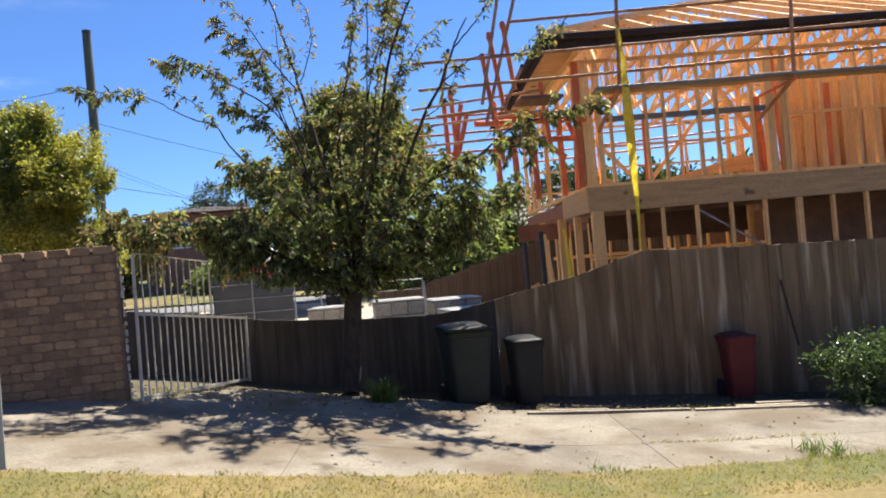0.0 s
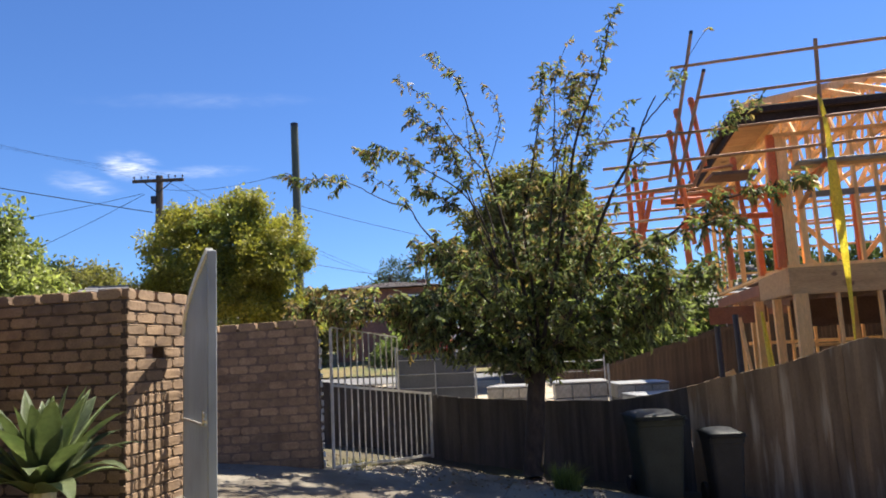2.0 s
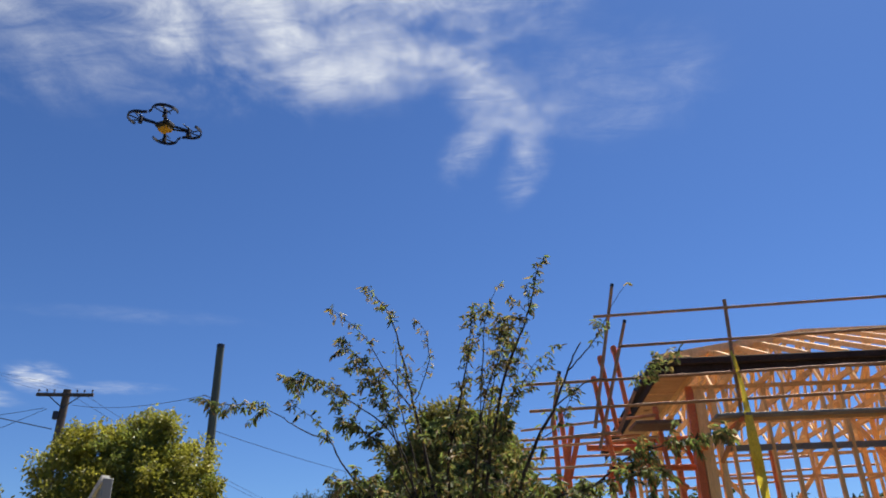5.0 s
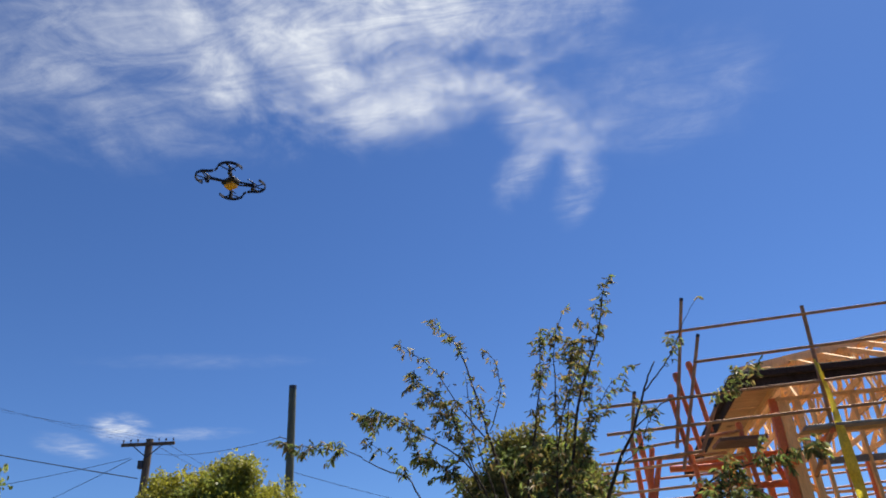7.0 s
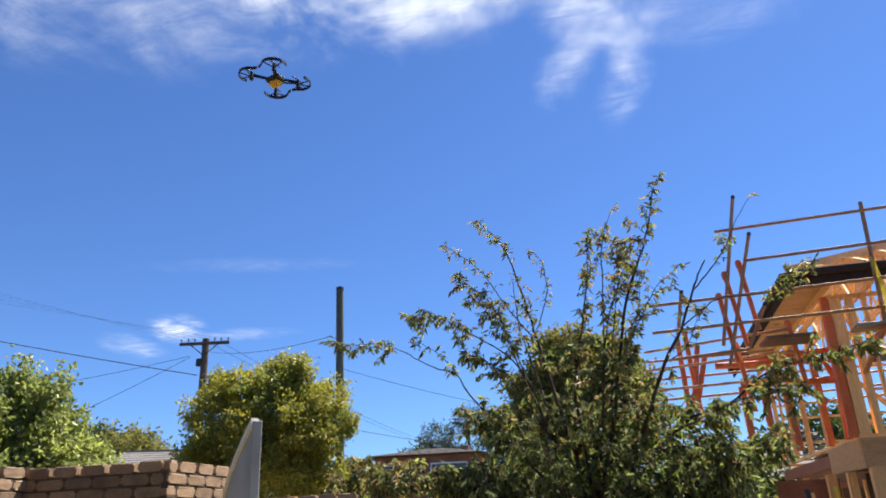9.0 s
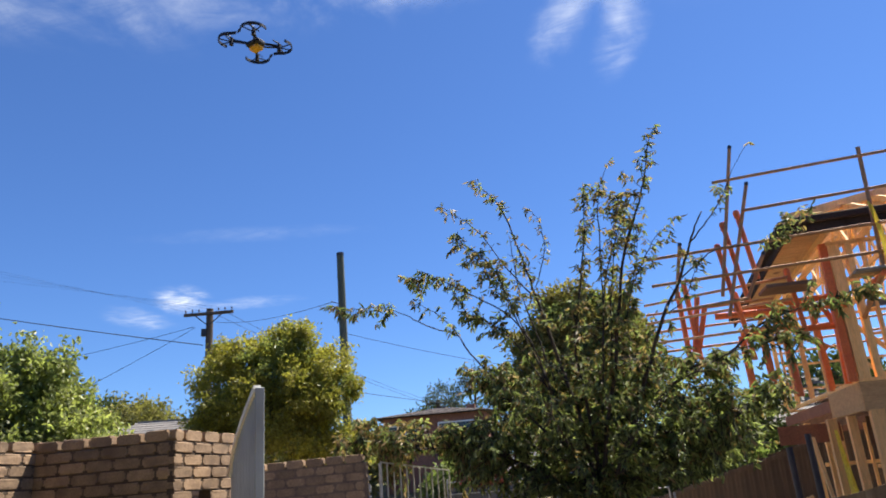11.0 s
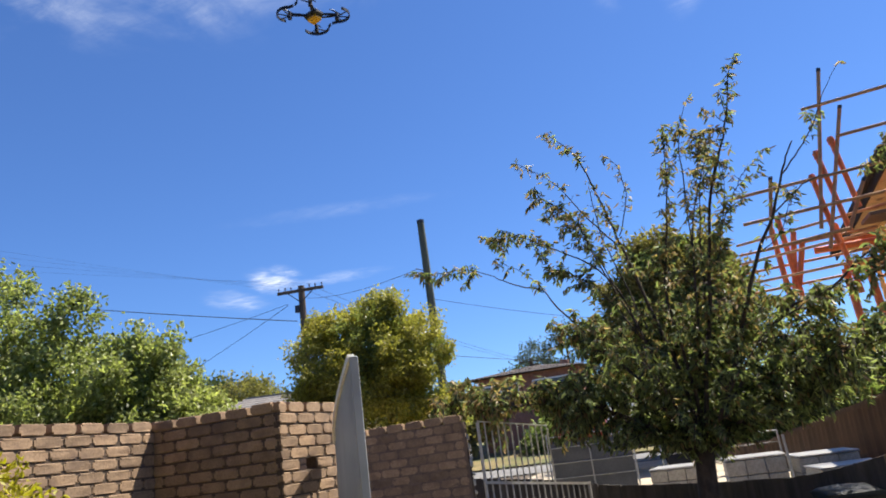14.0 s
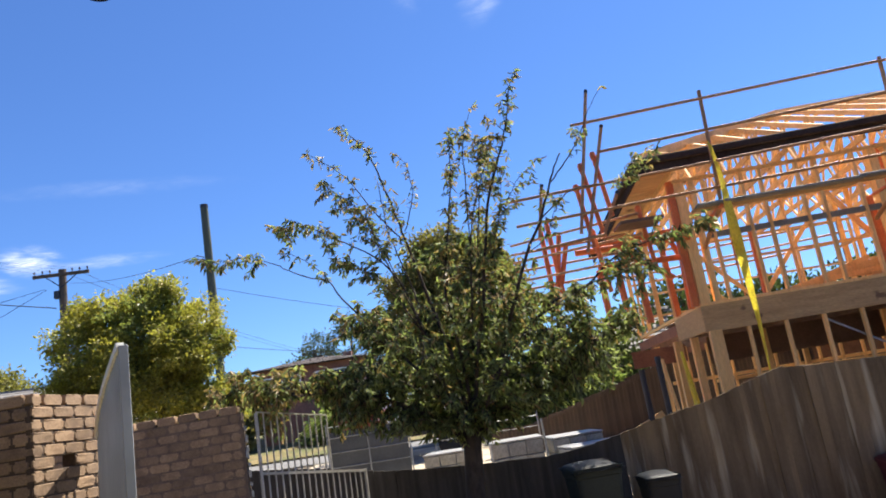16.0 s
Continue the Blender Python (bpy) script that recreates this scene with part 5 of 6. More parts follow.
for i, (x, y, w, h, leaf, label) in enumerate(((1.6, 22.5, 1.5, 3.6, "mid_leaf", "leafy green shrub beyond the back fence"), (2.7, 23.5, 1.3, 3.6, "dark_leaf", "dark green shrub beyond the back fence"), (0.6, 23.0, 1.6, 3.0, "mid_leaf", "leafy green shrub beyond the back fence"), (1.2, 20.6, 1.1, 2.0, "dark_leaf", "low dark shrub beyond the back fence"), (-1.6, 27.0, 1.5, 3.0, "olive_leaf", "olive green shrub beyond the site"), (6.2, 27.0, 2.6, 4.5, "dark_leaf", "dark green tree behind the house frame"), (10.5, 29.0, 3.0, 4.5, "dark_leaf", "dark green tree behind the house frame"), (15.0, 31.0, 3.2, 4.9, "dark_leaf", "dark green tree behind the house frame"))):
    crown_tree("shrub", x, y, [(0, 0, h * 0.55, w, w * 0.8, h * 0.42), (-0.4 * w, 0, h * 0.35, w * 0.8, w * 0.7, h * 0.33), (0.4 * w, 0, h * 0.3, w * 0.8, w * 0.7, h * 0.3)],
               [([(0, 0, 0), (0.1, 0, h * 0.4), (0, 0, h * 0.8)], 0.08, 0.02), ([(0, 0, 0.1), (0.4, 0, h * 0.4), (0.6, 0, h * 0.7)], 0.05, 0.02)],
               leaf, 1500 if w > 2 else 520, 14, 0.26 if w > 2 else 0.16, 0.26 if w > 2 else 0.17, 0.13 if w > 2 else 0.08, label, 40 + i, "shrub", shell=0.3)

# far gum tree with gaps
crown_tree("gum_tree", -14.0, 60.0,
           [(-2.0, 0, 8.6, 1.5, 1.2, 0.8), (0.6, 0, 9.6, 1.6, 1.2, 0.9), (2.6, 0, 8.7, 1.4, 1.2, 0.9), (1.2, 0, 7.2, 1.6, 1.2, 0.7), (-1.2, 0, 6.6, 1.4, 1.2, 0.7), (3.4, 0, 6.8, 1.2, 1.0, 0.8)],
           [([(0, 0, 0), (0.2, 0, 4), (0.5, 0, 7), (0.6, 0, 9.5)], 0.28, 0.06), ([(0.2, 0, 4), (-1.0, 0, 6.2), (-2.0, 0, 8.4)], 0.14, 0.04), ([(0.3, 0, 4.5), (1.8, 0, 6.6), (2.8, 0, 8.6)], 0.14, 0.04), ([(0.3, 0, 4.2), (2.2, 0, 5.6), (3.4, 0, 6.8)], 0.1, 0.04)],
           "gum_leaf", 330, 14, 0.22, 0.27, 0.09, "distant blue-grey gum tree with a sparse crown", 51)
for i, (x, y, w, h, leaf) in enumerate(((-44, 52, 5.5, 10.2, "dark_leaf"), (-38.5, 50, 4.6, 9.4, "far_leaf"), (-33, 56, 5.0, 9.0, "far_leaf"), (-20.5, 75, 5.5, 9.6, "dark_leaf"), (-24, 58, 4.0, 6.2, "olive_leaf"), (-8, 70, 6.0, 8.4, "dark_leaf"), (-50, 58, 6.0, 8.0, "dark_leaf"), (-9.2, 37, 1.6, 1.9, "mid_leaf"), (-16.6, 37.5, 2.0, 3.2, "olive_leaf"))):
    crown_tree("distant_tree", x, y, [(0, 0, h * 0.7, w * 0.8, w * 0.6, h * 0.3), (-0.5 * w, 0, h * 0.6, w * 0.5, w * 0.5, h * 0.26), (0.5 * w, 0, h * 0.58, w * 0.5, w * 0.5, h * 0.26), (0, 0, h * 0.35, w * 0.7, w * 0.5, h * 0.28)],
               [([(0, 0, 0), (0.1, 0, h * 0.4), (0, 0, h * 0.8)], 0.2, 0.05)],
               leaf, 760, 20, 0.36, 0.28, 0.17, {"dark_leaf": "distant dark green tree", "far_leaf": "distant yellow-green tree behind the roofs", "olive_leaf": "distant olive green tree", "mid_leaf": "distant leafy green shrub"}[leaf], 60 + i)


# ---------------------------------------------------------------- the cherry tree
def cherry_tree():
    foot = Vector((-0.70, 8.0, ground_z(-0.70, 8.0) - 0.02))
    root = empty("cherry_tree", *foot)
    tagged(root, "young cherry tree with bare upright shoots and dense lower crown", "tree")
    rng = random.Random(8)
    nr = np.random.default_rng(8)
    fork = (-0.60, 7.97, 1.25)
    inv = -foot
    lines = []
    twig_v, twig_f = [], []
    green, brown, young = ([], []), ([], []), ([], [])

    def leaf(p, d, dry):
        b, w = brown if rng.random() < dry + (0.13 if p.z > 2.6 else 0.0) else young if p.z > 3.5 else green
        b.append(p + inv)
        w.append(d)

    def rosette(p, along, n, dry):
        """A bunch of leaves that hang from one short spur."""
        for _ in range(n):
            out = Vector(nr.normal(size=3))
            leaf(p + Vector(nr.normal(size=3)) * 0.012, out.normalized() * 0.75 + along * 0.45, dry)

    def shoot(pts, r0, r1, spurs=9.0, lo=0.25, hi=1.0, each=5, dry=0.2, sprigs=0.0, tip=8):
        """A limb along pts; spurs per metre with leaves between lo and hi of its length, and side sprigs."""
        line = smooth_line(pts, 5)
        line = [p + Vector([rng.uniform(-0.008, 0.008) for _ in range(3)]) for p in line]
        v, f = [], []
        limb(v, f, line, r0 * 0.78, r1 * 0.75, 6)
        data_part("limb", [p + inv for p in v], f, "bark", root, smooth=True)
        lines.append(line)
        length = sum((b - a).length for a, b in zip(line[:-1], line[1:]))

        def spot(t):
            k = t * (len(line) - 1)
            i = min(int(k), len(line) - 2)
            return line[i].lerp(line[i + 1], k - i), (line[i + 1] - line[i]).normalized()

        for _ in range(int(length * (hi - lo) * spurs * 3.3)):
            p, d = spot(rng.uniform(lo, hi))
            out = Vector(nr.normal(size=3))
            out -= d * out.dot(d)
            q = p + out.normalized() * rng.uniform(0.01, 0.085) + d * 0.02
            limb(twig_v, twig_f, [p, q], 0.004, 0.002, 4)
            rosette(q, out.normalized() * 0.6 + d * 0.4, max(1, int(rng.gauss(each - 1.6, 1.2))), dry)
        for _ in range(int(length * (hi - lo) * sprigs)):
            p, d = spot(rng.uniform(lo, hi))
            out = Vector(nr.normal(size=3))
            out -= d * out.dot(d)
            b = p + out.normalized() * rng.uniform(0.10, 0.26) + d * rng.uniform(0.05, 0.2)
            tw = smooth_line([p, p.lerp(b, 0.5) + Vector((0, 0, 0.02)), b], 3)
            limb(twig_v, twig_f, tw, 0.005, 0.002, 4)
            for q in tw[1:]:
                rosette(q, (b - p).normalized(), 4, dry)
        if tip:
            rosette(line[-1], (line[-1] - line[-2]).normalized(), tip, dry)
        return line

    # upright shoots of the west side
    shoot([fork, (-0.66, 7.9, 2.1), (-0.80, 7.85, 2.71), (-0.97, 7.75, 3.47), (-1.08, 7.70, 3.99), (-1.25, 7.60, 4.56), (-1.53, 7.60, 4.93)], 0.034, 0.004, 9, 0.45, 1.0, 5, 0.4)
    shoot([(-0.86, 7.80, 2.52), (-1.07, 7.80, 3.30), (-1.17, 7.80, 3.70), (-1.20, 7.80, 4.27)], 0.014, 0.005, 6, 0.3, 1.0, 4, 0.3, tip=0)
    shoot([(-0.97, 7.75, 3.48), (-1.23, 7.60, 3.81), (-1.53, 7.50, 4.30), (-1.90, 7.50, 4.62)], 0.011, 0.003, 9, 0.3, 1.0, 4, 0.55)
    shoot([(-0.97, 7.75, 3.60), (-0.82, 7.70, 3.96), (-0.83, 7.65, 4.33), (-0.96, 7.60, 4.49)], 0.008, 0.003, 11, 0.2, 1.0, 3, 0.5, tip=4)
    shoot([(-0.90, 7.80, 2.46), (-1.20, 7.60, 3.27), (-1.36, 7.45, 3.80), (-1.75, 7.40, 4.22)], 0.014, 0.003, 18, 0.35, 1.0, 5, 0.2, 5)
    shoot([(-1.10, 7.70, 3.05), (-1.30, 7.60, 3.60), (-1.50, 7.50, 3.85), (-1.66, 7.45, 3.92)], 0.009, 0.003, 16, 0.3, 1.0, 5, 0.15, 4)
    shoot([(-0.85, 7.80, 2.21), (-1.14, 7.60, 3.14), (-1.59, 7.45, 3.52), (-2.04, 7.40, 3.78), (-2.27, 7.40, 3.75)], 0.014, 0.003, 18, 0.45, 1.0, 5, 0.15, 5)
    shoot([(-0.85, 7.80, 2.3), (-1.2, 7.60, 2.95), (-1.5, 7.45, 3.25), (-1.72, 7.40, 3.33)], 0.012, 0.003, 18, 0.4, 1.0, 5, 0.1, 6)
    # long arm towards the poles
    shoot([fork, (-0.99, 7.80, 1.98), (-1.38, 7.70, 2.49), (-1.71, 7.55, 2.94), (-1.92, 7.45, 3.29), (-2.26, 7.40, 3.56)], 0.024, 0.003, 7, 0.72, 1.0, 5, 0.1)
    shoot([(-1.38, 7.70, 2.49), (-1.62, 7.60, 2.66), (-1.82, 7.55, 2.80)], 0.008, 0.003, 14, 0.3, 1.0, 5, 0.1, 4)
    shoot([(-1.83, 7.50, 3.15), (-2.10, 7.40, 3.25), (-2.36, 7.35, 3.40), (-2.63, 7.30, 3.51), (-3.07, 7.20, 3.50)], 0.010, 0.003, 20, 0.55, 1.0, 5, 0.1, 6)
    # upright shoots of the middle
    shoot([fork, (-0.56, 7.90, 1.9), (-0.63, 7.80, 2.82), (-0.54, 7.75, 3.30), (-0.38, 7.70, 4.04), (-0.32, 7.70, 4.56)], 0.030, 0.004, 15, 0.45, 1.0, 5, 0.25, 4, 10)
    shoot([(-0.40, 7.70, 2.42), (-0.28, 7.60, 3.25), (-0.20, 7.50, 4.08), (-0.15, 7.50, 4.46), (0.00, 7.50, 4.81)], 0.013, 0.003, 8, 0.3, 0.88, 4, 0.35, 2)
    shoot([fork, (-0.41, 7.80, 2.06), (-0.22, 7.70, 2.77), (-0.01, 7.55, 3.69), (0.25, 7.50, 4.31), (0.42, 7.50, 4.85), (0.42, 7.50, 5.06)], 0.034, 0.003, 9, 0.45, 0.90, 4, 0.25, 3)
    shoot([(0.30, 7.5, 4.45), (0.22, 7.5, 4.58), (0.12, 7.5, 4.66)], 0.006, 0.003, 14, 0.4, 1.0, 4, 0.3)
    shoot([(-0.35, 7.60, 2.70), (-0.22, 7.50, 3.46), (-0.05, 7.38, 3.9), (0.19, 7.30, 4.35)], 0.013, 0.003, 12, 0.35, 1.0, 5, 0.25, 3)
    shoot([(-0.27, 7.90, 2.80), (-0.16, 7.90, 3.56), (-0.02, 7.90, 4.2), (0.00, 7.90, 4.57)], 0.012, 0.003, 13, 0.3, 1.0, 5, 0.3, 4)
    shoot([(-0.07, 7.60, 3.29), (0.16, 7.60, 3.62), (0.34, 7.60, 3.90), (0.61, 7.60, 4.11)], 0.009, 0.003, 11, 0.2, 1.0, 4, 0.2, 3)
    shoot([(-0.10, 7.65, 3.0), (0.03, 7.65, 3.4), (0.14, 7.6, 3.75), (0.19, 7.6, 4.1)], 0.009, 0.003, 14, 0.2, 1.0, 5, 0.2, 4)
    # the dark east limb with its stub, its long tip and its boughs
    shoot([fork, (-0.21, 7.85, 1.93), (0.01, 7.75, 2.45), (0.27, 7.65, 3.02), (0.51, 7.55, 3.42), (0.70, 7.50, 3.83), (0.84, 7.50, 4.10)], 0.036, 0.010, 5, 0.5, 0.8, 4, 0.1, tip=0)
    shoot([(0.68, 7.50, 3.79), (0.92, 7.50, 4.04), (1.08, 7.50, 4.24), (1.19, 7.50, 4.45), (1.43, 7.50, 4.78)], 0.011, 0.003, 9, 0.25, 0.6, 4, 0.1, 4, 3)
    shoot([(0.30, 7.6, 3.1), (0.52, 7.5, 3.2), (0.66, 7.5, 3.45), (0.74, 7.5, 3.62)], 0.008, 0.003, 12, 0.3, 1.0, 5, 0.1, 3)
    shoot([(0.52, 7.55, 3.44), (0.91, 7.45, 3.66), (1.30, 7.40, 3.65), (1.53, 7.40, 3.72), (1.82, 7.40, 3.91)], 0.010, 0.003, 15, 0.5, 1.0, 5, 0.1, 4)
    shoot([fork, (0.30, 7.70, 2.41), (0.84, 7.55, 2.64), (1.24, 7.45, 2.90), (1.82, 7.35, 3.01), (2.15, 7.30, 3.09)], 0.026, 0.003, 15, 0.5, 1.0, 5, 0.2, 5)
    shoot([(0.30, 7.70, 2.41), (0.82, 7.45, 2.62), (1.29, 7.30, 2.68), (1.48, 7.30, 2.69)], 0.012, 0.003, 18, 0.3, 1.0, 5, 0.1, 6)
    # low spreading limbs inside the crown
    for tip, bow in (((1.30, 7.6, 2.15), 0.2), ((-3.15, 7.45, 2.12), 0.32), ((-2.4, 7.1, 2.0), 0.25), ((-1.0, 6.7, 2.5), 0.1), ((0.3, 6.8, 2.4), 0.1), ((-0.4, 9.0, 2.8), 0.1), ((-1.7, 8.5, 2.3), 0.1), ((0.8, 8.3, 2.4), 0.1)):
        a, b = Vector(fork), Vector(tip)
        shoot([a] + [a.lerp(b, t) + Vector((0, 0, bow * 4 * t * (1 - t))) for t in (0.3, 0.6)] + [b], 0.022, 0.004, 8, 0.4, 1.0, 5, 0.1, 2)
    v, f = [], []
    limb(v, f, smooth_line([foot, foot + Vector((-0.01, 0, 0.10)), foot + Vector((0.03, 0, 0.5)), Vector(fork) + Vector((0, 0, 0.08))], 5), 0.125, 0.095, 10)
    trunk = data_part("trunk", [p + inv for p in v], f, "bark", root, smooth=True)
    trunk["label"] = "dark rough trunk"
    skeleton = np.array([list(p) for line in lines for p in line])
    # twigs that fill the lower crown
    core = [(-0.51, 1.96, 0.81, 0.63), (-0.99, 2.33, 0.74, 0.61), (-0.06, 2.27, 0.74, 0.61), (-0.46, 2.74, 0.62, 0.38), (-1.16, 2.72, 0.48, 0.30), (0.20, 2.66, 0.43, 0.34), (0.54, 2.23, 0.62, 0.44), (0.81, 1.94, 0.55, 0.29), (0.26, 1.81, 0.71, 0.36), (-0.55, 1.46, 0.44, 0.28), (-1.04, 1.73, 0.62, 0.28)]
    low = [(-0.58, 1.41, 0.52, 0.25), (0.05, 1.62, 0.52, 0.23), (-1.10, 1.58, 0.47, 0.23), (0.58, 1.76, 0.47, 0.21)]
    arm = [(-1.60, 1.95, 0.40, 0.30), (-1.95, 1.94, 0.32, 0.26), (-1.75, 1.66, 0.34, 0.16), (-1.38, 1.58, 0.30, 0.16), (-2.15, 2.02, 0.22, 0.16)]
    thin_arm = [(-2.42, 2.05, 0.25, 0.13), (-2.72, 2.12, 0.22, 0.12), (-3.05, 2.00, 0.18, 0.11), (-2.60, 1.72, 0.13, 0.15), (-2.30, 2.28, 0.25, 0.07), (-2.80, 2.34, 0.20, 0.06), (-3.02, 1.80, 0.09, 0.09)]
    rim = [(-1.48, 2.13, 0.50, 0.34), (-1.53, 2.50, 0.38, 0.30), (-1.85, 2.10, 0.35, 0.22), (1.06, 2.34, 0.33, 0.26), (0.77, 2.54, 0.36, 0.20), (-0.08, 3.10, 0.27, 0.26), (-0.59, 3.12, 0.24, 0.26)]
    tips = np.concatenate([clump_points(nr, [(x, y, z, a, 0.85 * a + 0.25, c) for x, z, a, c in lumps], n, 0.12)[0] for lumps, y, n in ((core, 8.0, 490), (core, 8.85, 210), (low, 8.0, 150), (rim, 7.65, 150), (arm, 7.6, 125), (thin_arm, 7.45, 85))])
    for tip in tips:
        if tip[2] < 1.2:
            continue
        d2 = ((skeleton - tip) ** 2).sum(1)
        d2 = np.where(skeleton[:, 2] > tip[2] + 0.05, d2 * 3, d2)
        a, b = Vector(skeleton[d2.argmin()]), Vector(tip)
        mid = a.lerp(b, 0.5) + Vector((rng.uniform(-0.06, 0.06), rng.uniform(-0.06, 0.06), rng.uniform(0, 0.12)))
        tw = smooth_line([a, mid, b], 4)
        limb(twig_v, twig_f, tw, 0.007, 0.002, 4)
        dry = 0.5 if tip[0] < -2.2 else 0.22 if tip[0] < -1.7 else 0.18 if tip[2] > 2.2 else 0.08
        for k in (3, 4, 5, 6, 7, 8):
            rosette(tw[k], (tw[k] - tw[k - 1]).normalized(), rng.randint(3, 5), dry)
    tagged(data_part("twig_spray", [p + inv for p in twig_v], twig_f, "bark", root), kind="stuff")
    for name, (b, w), size, material, seed in (("leaves", green, 0.087, "cherry_leaf", 3), ("young_leaves", young, 0.073, "cherry_leaf", 5), ("browning_leaves", brown, 0.084, "dry_leaf", 4)):
        leaves(name, np.array([list(p) for p in b]), np.array([list(p) for p in w]), size, size * 0.285, material, root, 0.95, seed)


cherry_tree()


# ---------------------------------------------------------------- small plants
def agave(x, y, z):
    root = empty("agave", x, y, z)
    tagged(root, "large green agave rosette with curling leaves before the wall", "agave")
    rng = random.Random(4)
    n = 40
    for i in range(n):
        t = i / n
        az = i * 2.39996
        lean = 5 + 58 * t ** 0.95
        L = rng.uniform(0.62, 0.80) * (0.85 + 0.3 * (1 - abs(2 * t - 1)))
        w = rng.uniform(0.062, 0.085)
        bm = bmesh.new()
        prev = None
        for k in range(9):
            s = k / 8
            ang = math.radians(lean + 20 * s * s * (0.3 + t))
            r = L * s * math.sin(math.radians(lean)) + 0.06 * s * s * t
            h = L * s * math.cos(ang)
            width = w * (1 - (2 * s - 0.75) ** 2 * 0.45) if s < 0.55 else w * (1 - ((s - 0.55) / 0.45) ** 1.6) * 0.97 + 0.001
            keel = 0.35 * width
            row = []
            for u, dz in ((-1, keel), (-0.5, 0.1 * keel), (0, 0), (0.5, 0.1 * keel), (1, keel)):
                row.append(bm.verts.new((r - dz * math.cos(ang) * 0.6, u * width + 0.01 * math.sin(7 * s + i), h + dz * math.sin(ang) * 0.6)))
            if prev:
                for a in range(4):
                    bm.faces.new((prev[a], prev[a + 1], row[a + 1], row[a]))
            prev = row
        bmesh.ops.solidify(bm, geom=list(bm.faces), thickness=0.009)
        ob = part("leaf", bm, "agave", root, smooth=True)
        ob.matrix_basis = pose(0, 0, 0.0, 0, 0, math.degrees(az))
    bm = bmesh.new()
    rod(bm, (0, 0, -0.35), (0, 0, 0.12), 0.10, 0.07, n=10)
    part("stem", bm, "agave_dry", root)


agave(-3.32, 3.95, 0.82)


def bush(name, x, y, lumps, leaf, count, each, ln, wd, label, seed, glints=0):
    z = ground_z(x, y)
    root = empty(name, x, y, z)
    tagged(root, label, "bush")
    tree_wood([([(0, 0, -0.02), (0.02 * s, 0.05, 0.2), (0.12 * s, 0.02 * s, 0.42)], 0.012, 0.004) for s in (-2, -1, 0, 1, 2)], root, name="stems")
    rng = np.random.default_rng(seed)
    base, way = sprays(rng, lumps, count, each, 0.045, 0.45)
    base[:, 2] = np.maximum(base[:, 2], 0.02)
    leaves("foliage", base, way, ln, wd, leaf, root, 0.1, seed)
    # small white flecks stand in for light glinting off the leaves
    if glints:
        base, way = sprays(rng, lumps, glints, 6, 0.012, 0.92)
        tagged(leaves("blossom", base, way, 0.028, 0.018, "glint_fleck", root, 0.0, seed + 1), kind="stuff")


bush("fence_bush", 4.70, 7.35, tufted([(-0.12, 0, 0.40, 0.31, 0.34, 0.36), (-0.3, 0, 0.26, 0.22, 0.25, 0.26), (0.55, 0.1, 0.42, 0.36, 0.36, 0.40), (1.0, 0, 0.5, 0.4, 0.4, 0.45), (0.2, 0.1, 0.22, 0.4, 0.3, 0.22)], 9, 0.42, 5), "bush_leaf", 560, 13, 0.06, 0.024, "dark green bush with leaf glints built as white flecks beside the fence", 71, 16)
bush("yellow_bush", -4.12, 3.2, [(-0.04, 0, 1.00, 0.24, 0.26, 0.20), (0.05, 0.1, 0.82, 0.26, 0.26, 0.25), (-0.2, -0.1, 0.88, 0.3, 0.3, 0.3), (-0.16, 0, 1.22, 0.12, 0.13, 0.16), (0, 0, 0.4, 0.3, 0.3, 0.4)], "yellow_leaf", 240, 12, 0.055, 0.026, "bright yellow-green shrub before the brick wall", 72)


def blades(name, places, h, w, material, label, category, seed, kind="", lean=0.35):
    rng = np.random.default_rng(seed)
    n = len(places)
    ang = rng.uniform(0, 2 * math.pi, n)
    hh = h * rng.uniform(0.4, 1.2, n)
    tilt = rng.normal(size=(n, 2)) * lean
    side = np.stack([np.cos(ang), np.sin(ang), 0 * ang], 1) * (w * rng.uniform(0.6, 1.2, n))[:, None]
    up = np.stack([tilt[:, 0] * hh, tilt[:, 1] * hh, hh], 1)
    bend = np.stack([tilt[:, 0] * hh * 1.6, tilt[:, 1] * hh * 1.6, hh * 0.0], 1)
    v = np.stack([places - side, places + side, places + up * 0.6 + side * 0.7, places + up * 0.6 - side * 0.7, places + up + bend * 0.5], 1).reshape(-1, 3)
    i = np.arange(n)[:, None] * 5
    f = [tuple(r) for r in (i + [0, 1, 2, 3]).tolist()] + [tuple(r) for r in (i + [3, 2, 4]).tolist()]
    me = bpy.data.meshes.new(name)
    me.from_pydata(v.tolist(), [], f)
    me.materials.append(M[material])
    ob = new(name, me)
    tagged(ob, label, category, kind=kind)
    return ob


def scatter(rng, n, xr, yr, keep=lambda x, y: True, lift=0.01):
    out = []
    while len(out) < n:
        x, y = rng.uniform(*xr), rng.uniform(*yr)
        if keep(x, y):
            out.append((x, y, ground_z(x, y) + lift))
    return np.array(out)


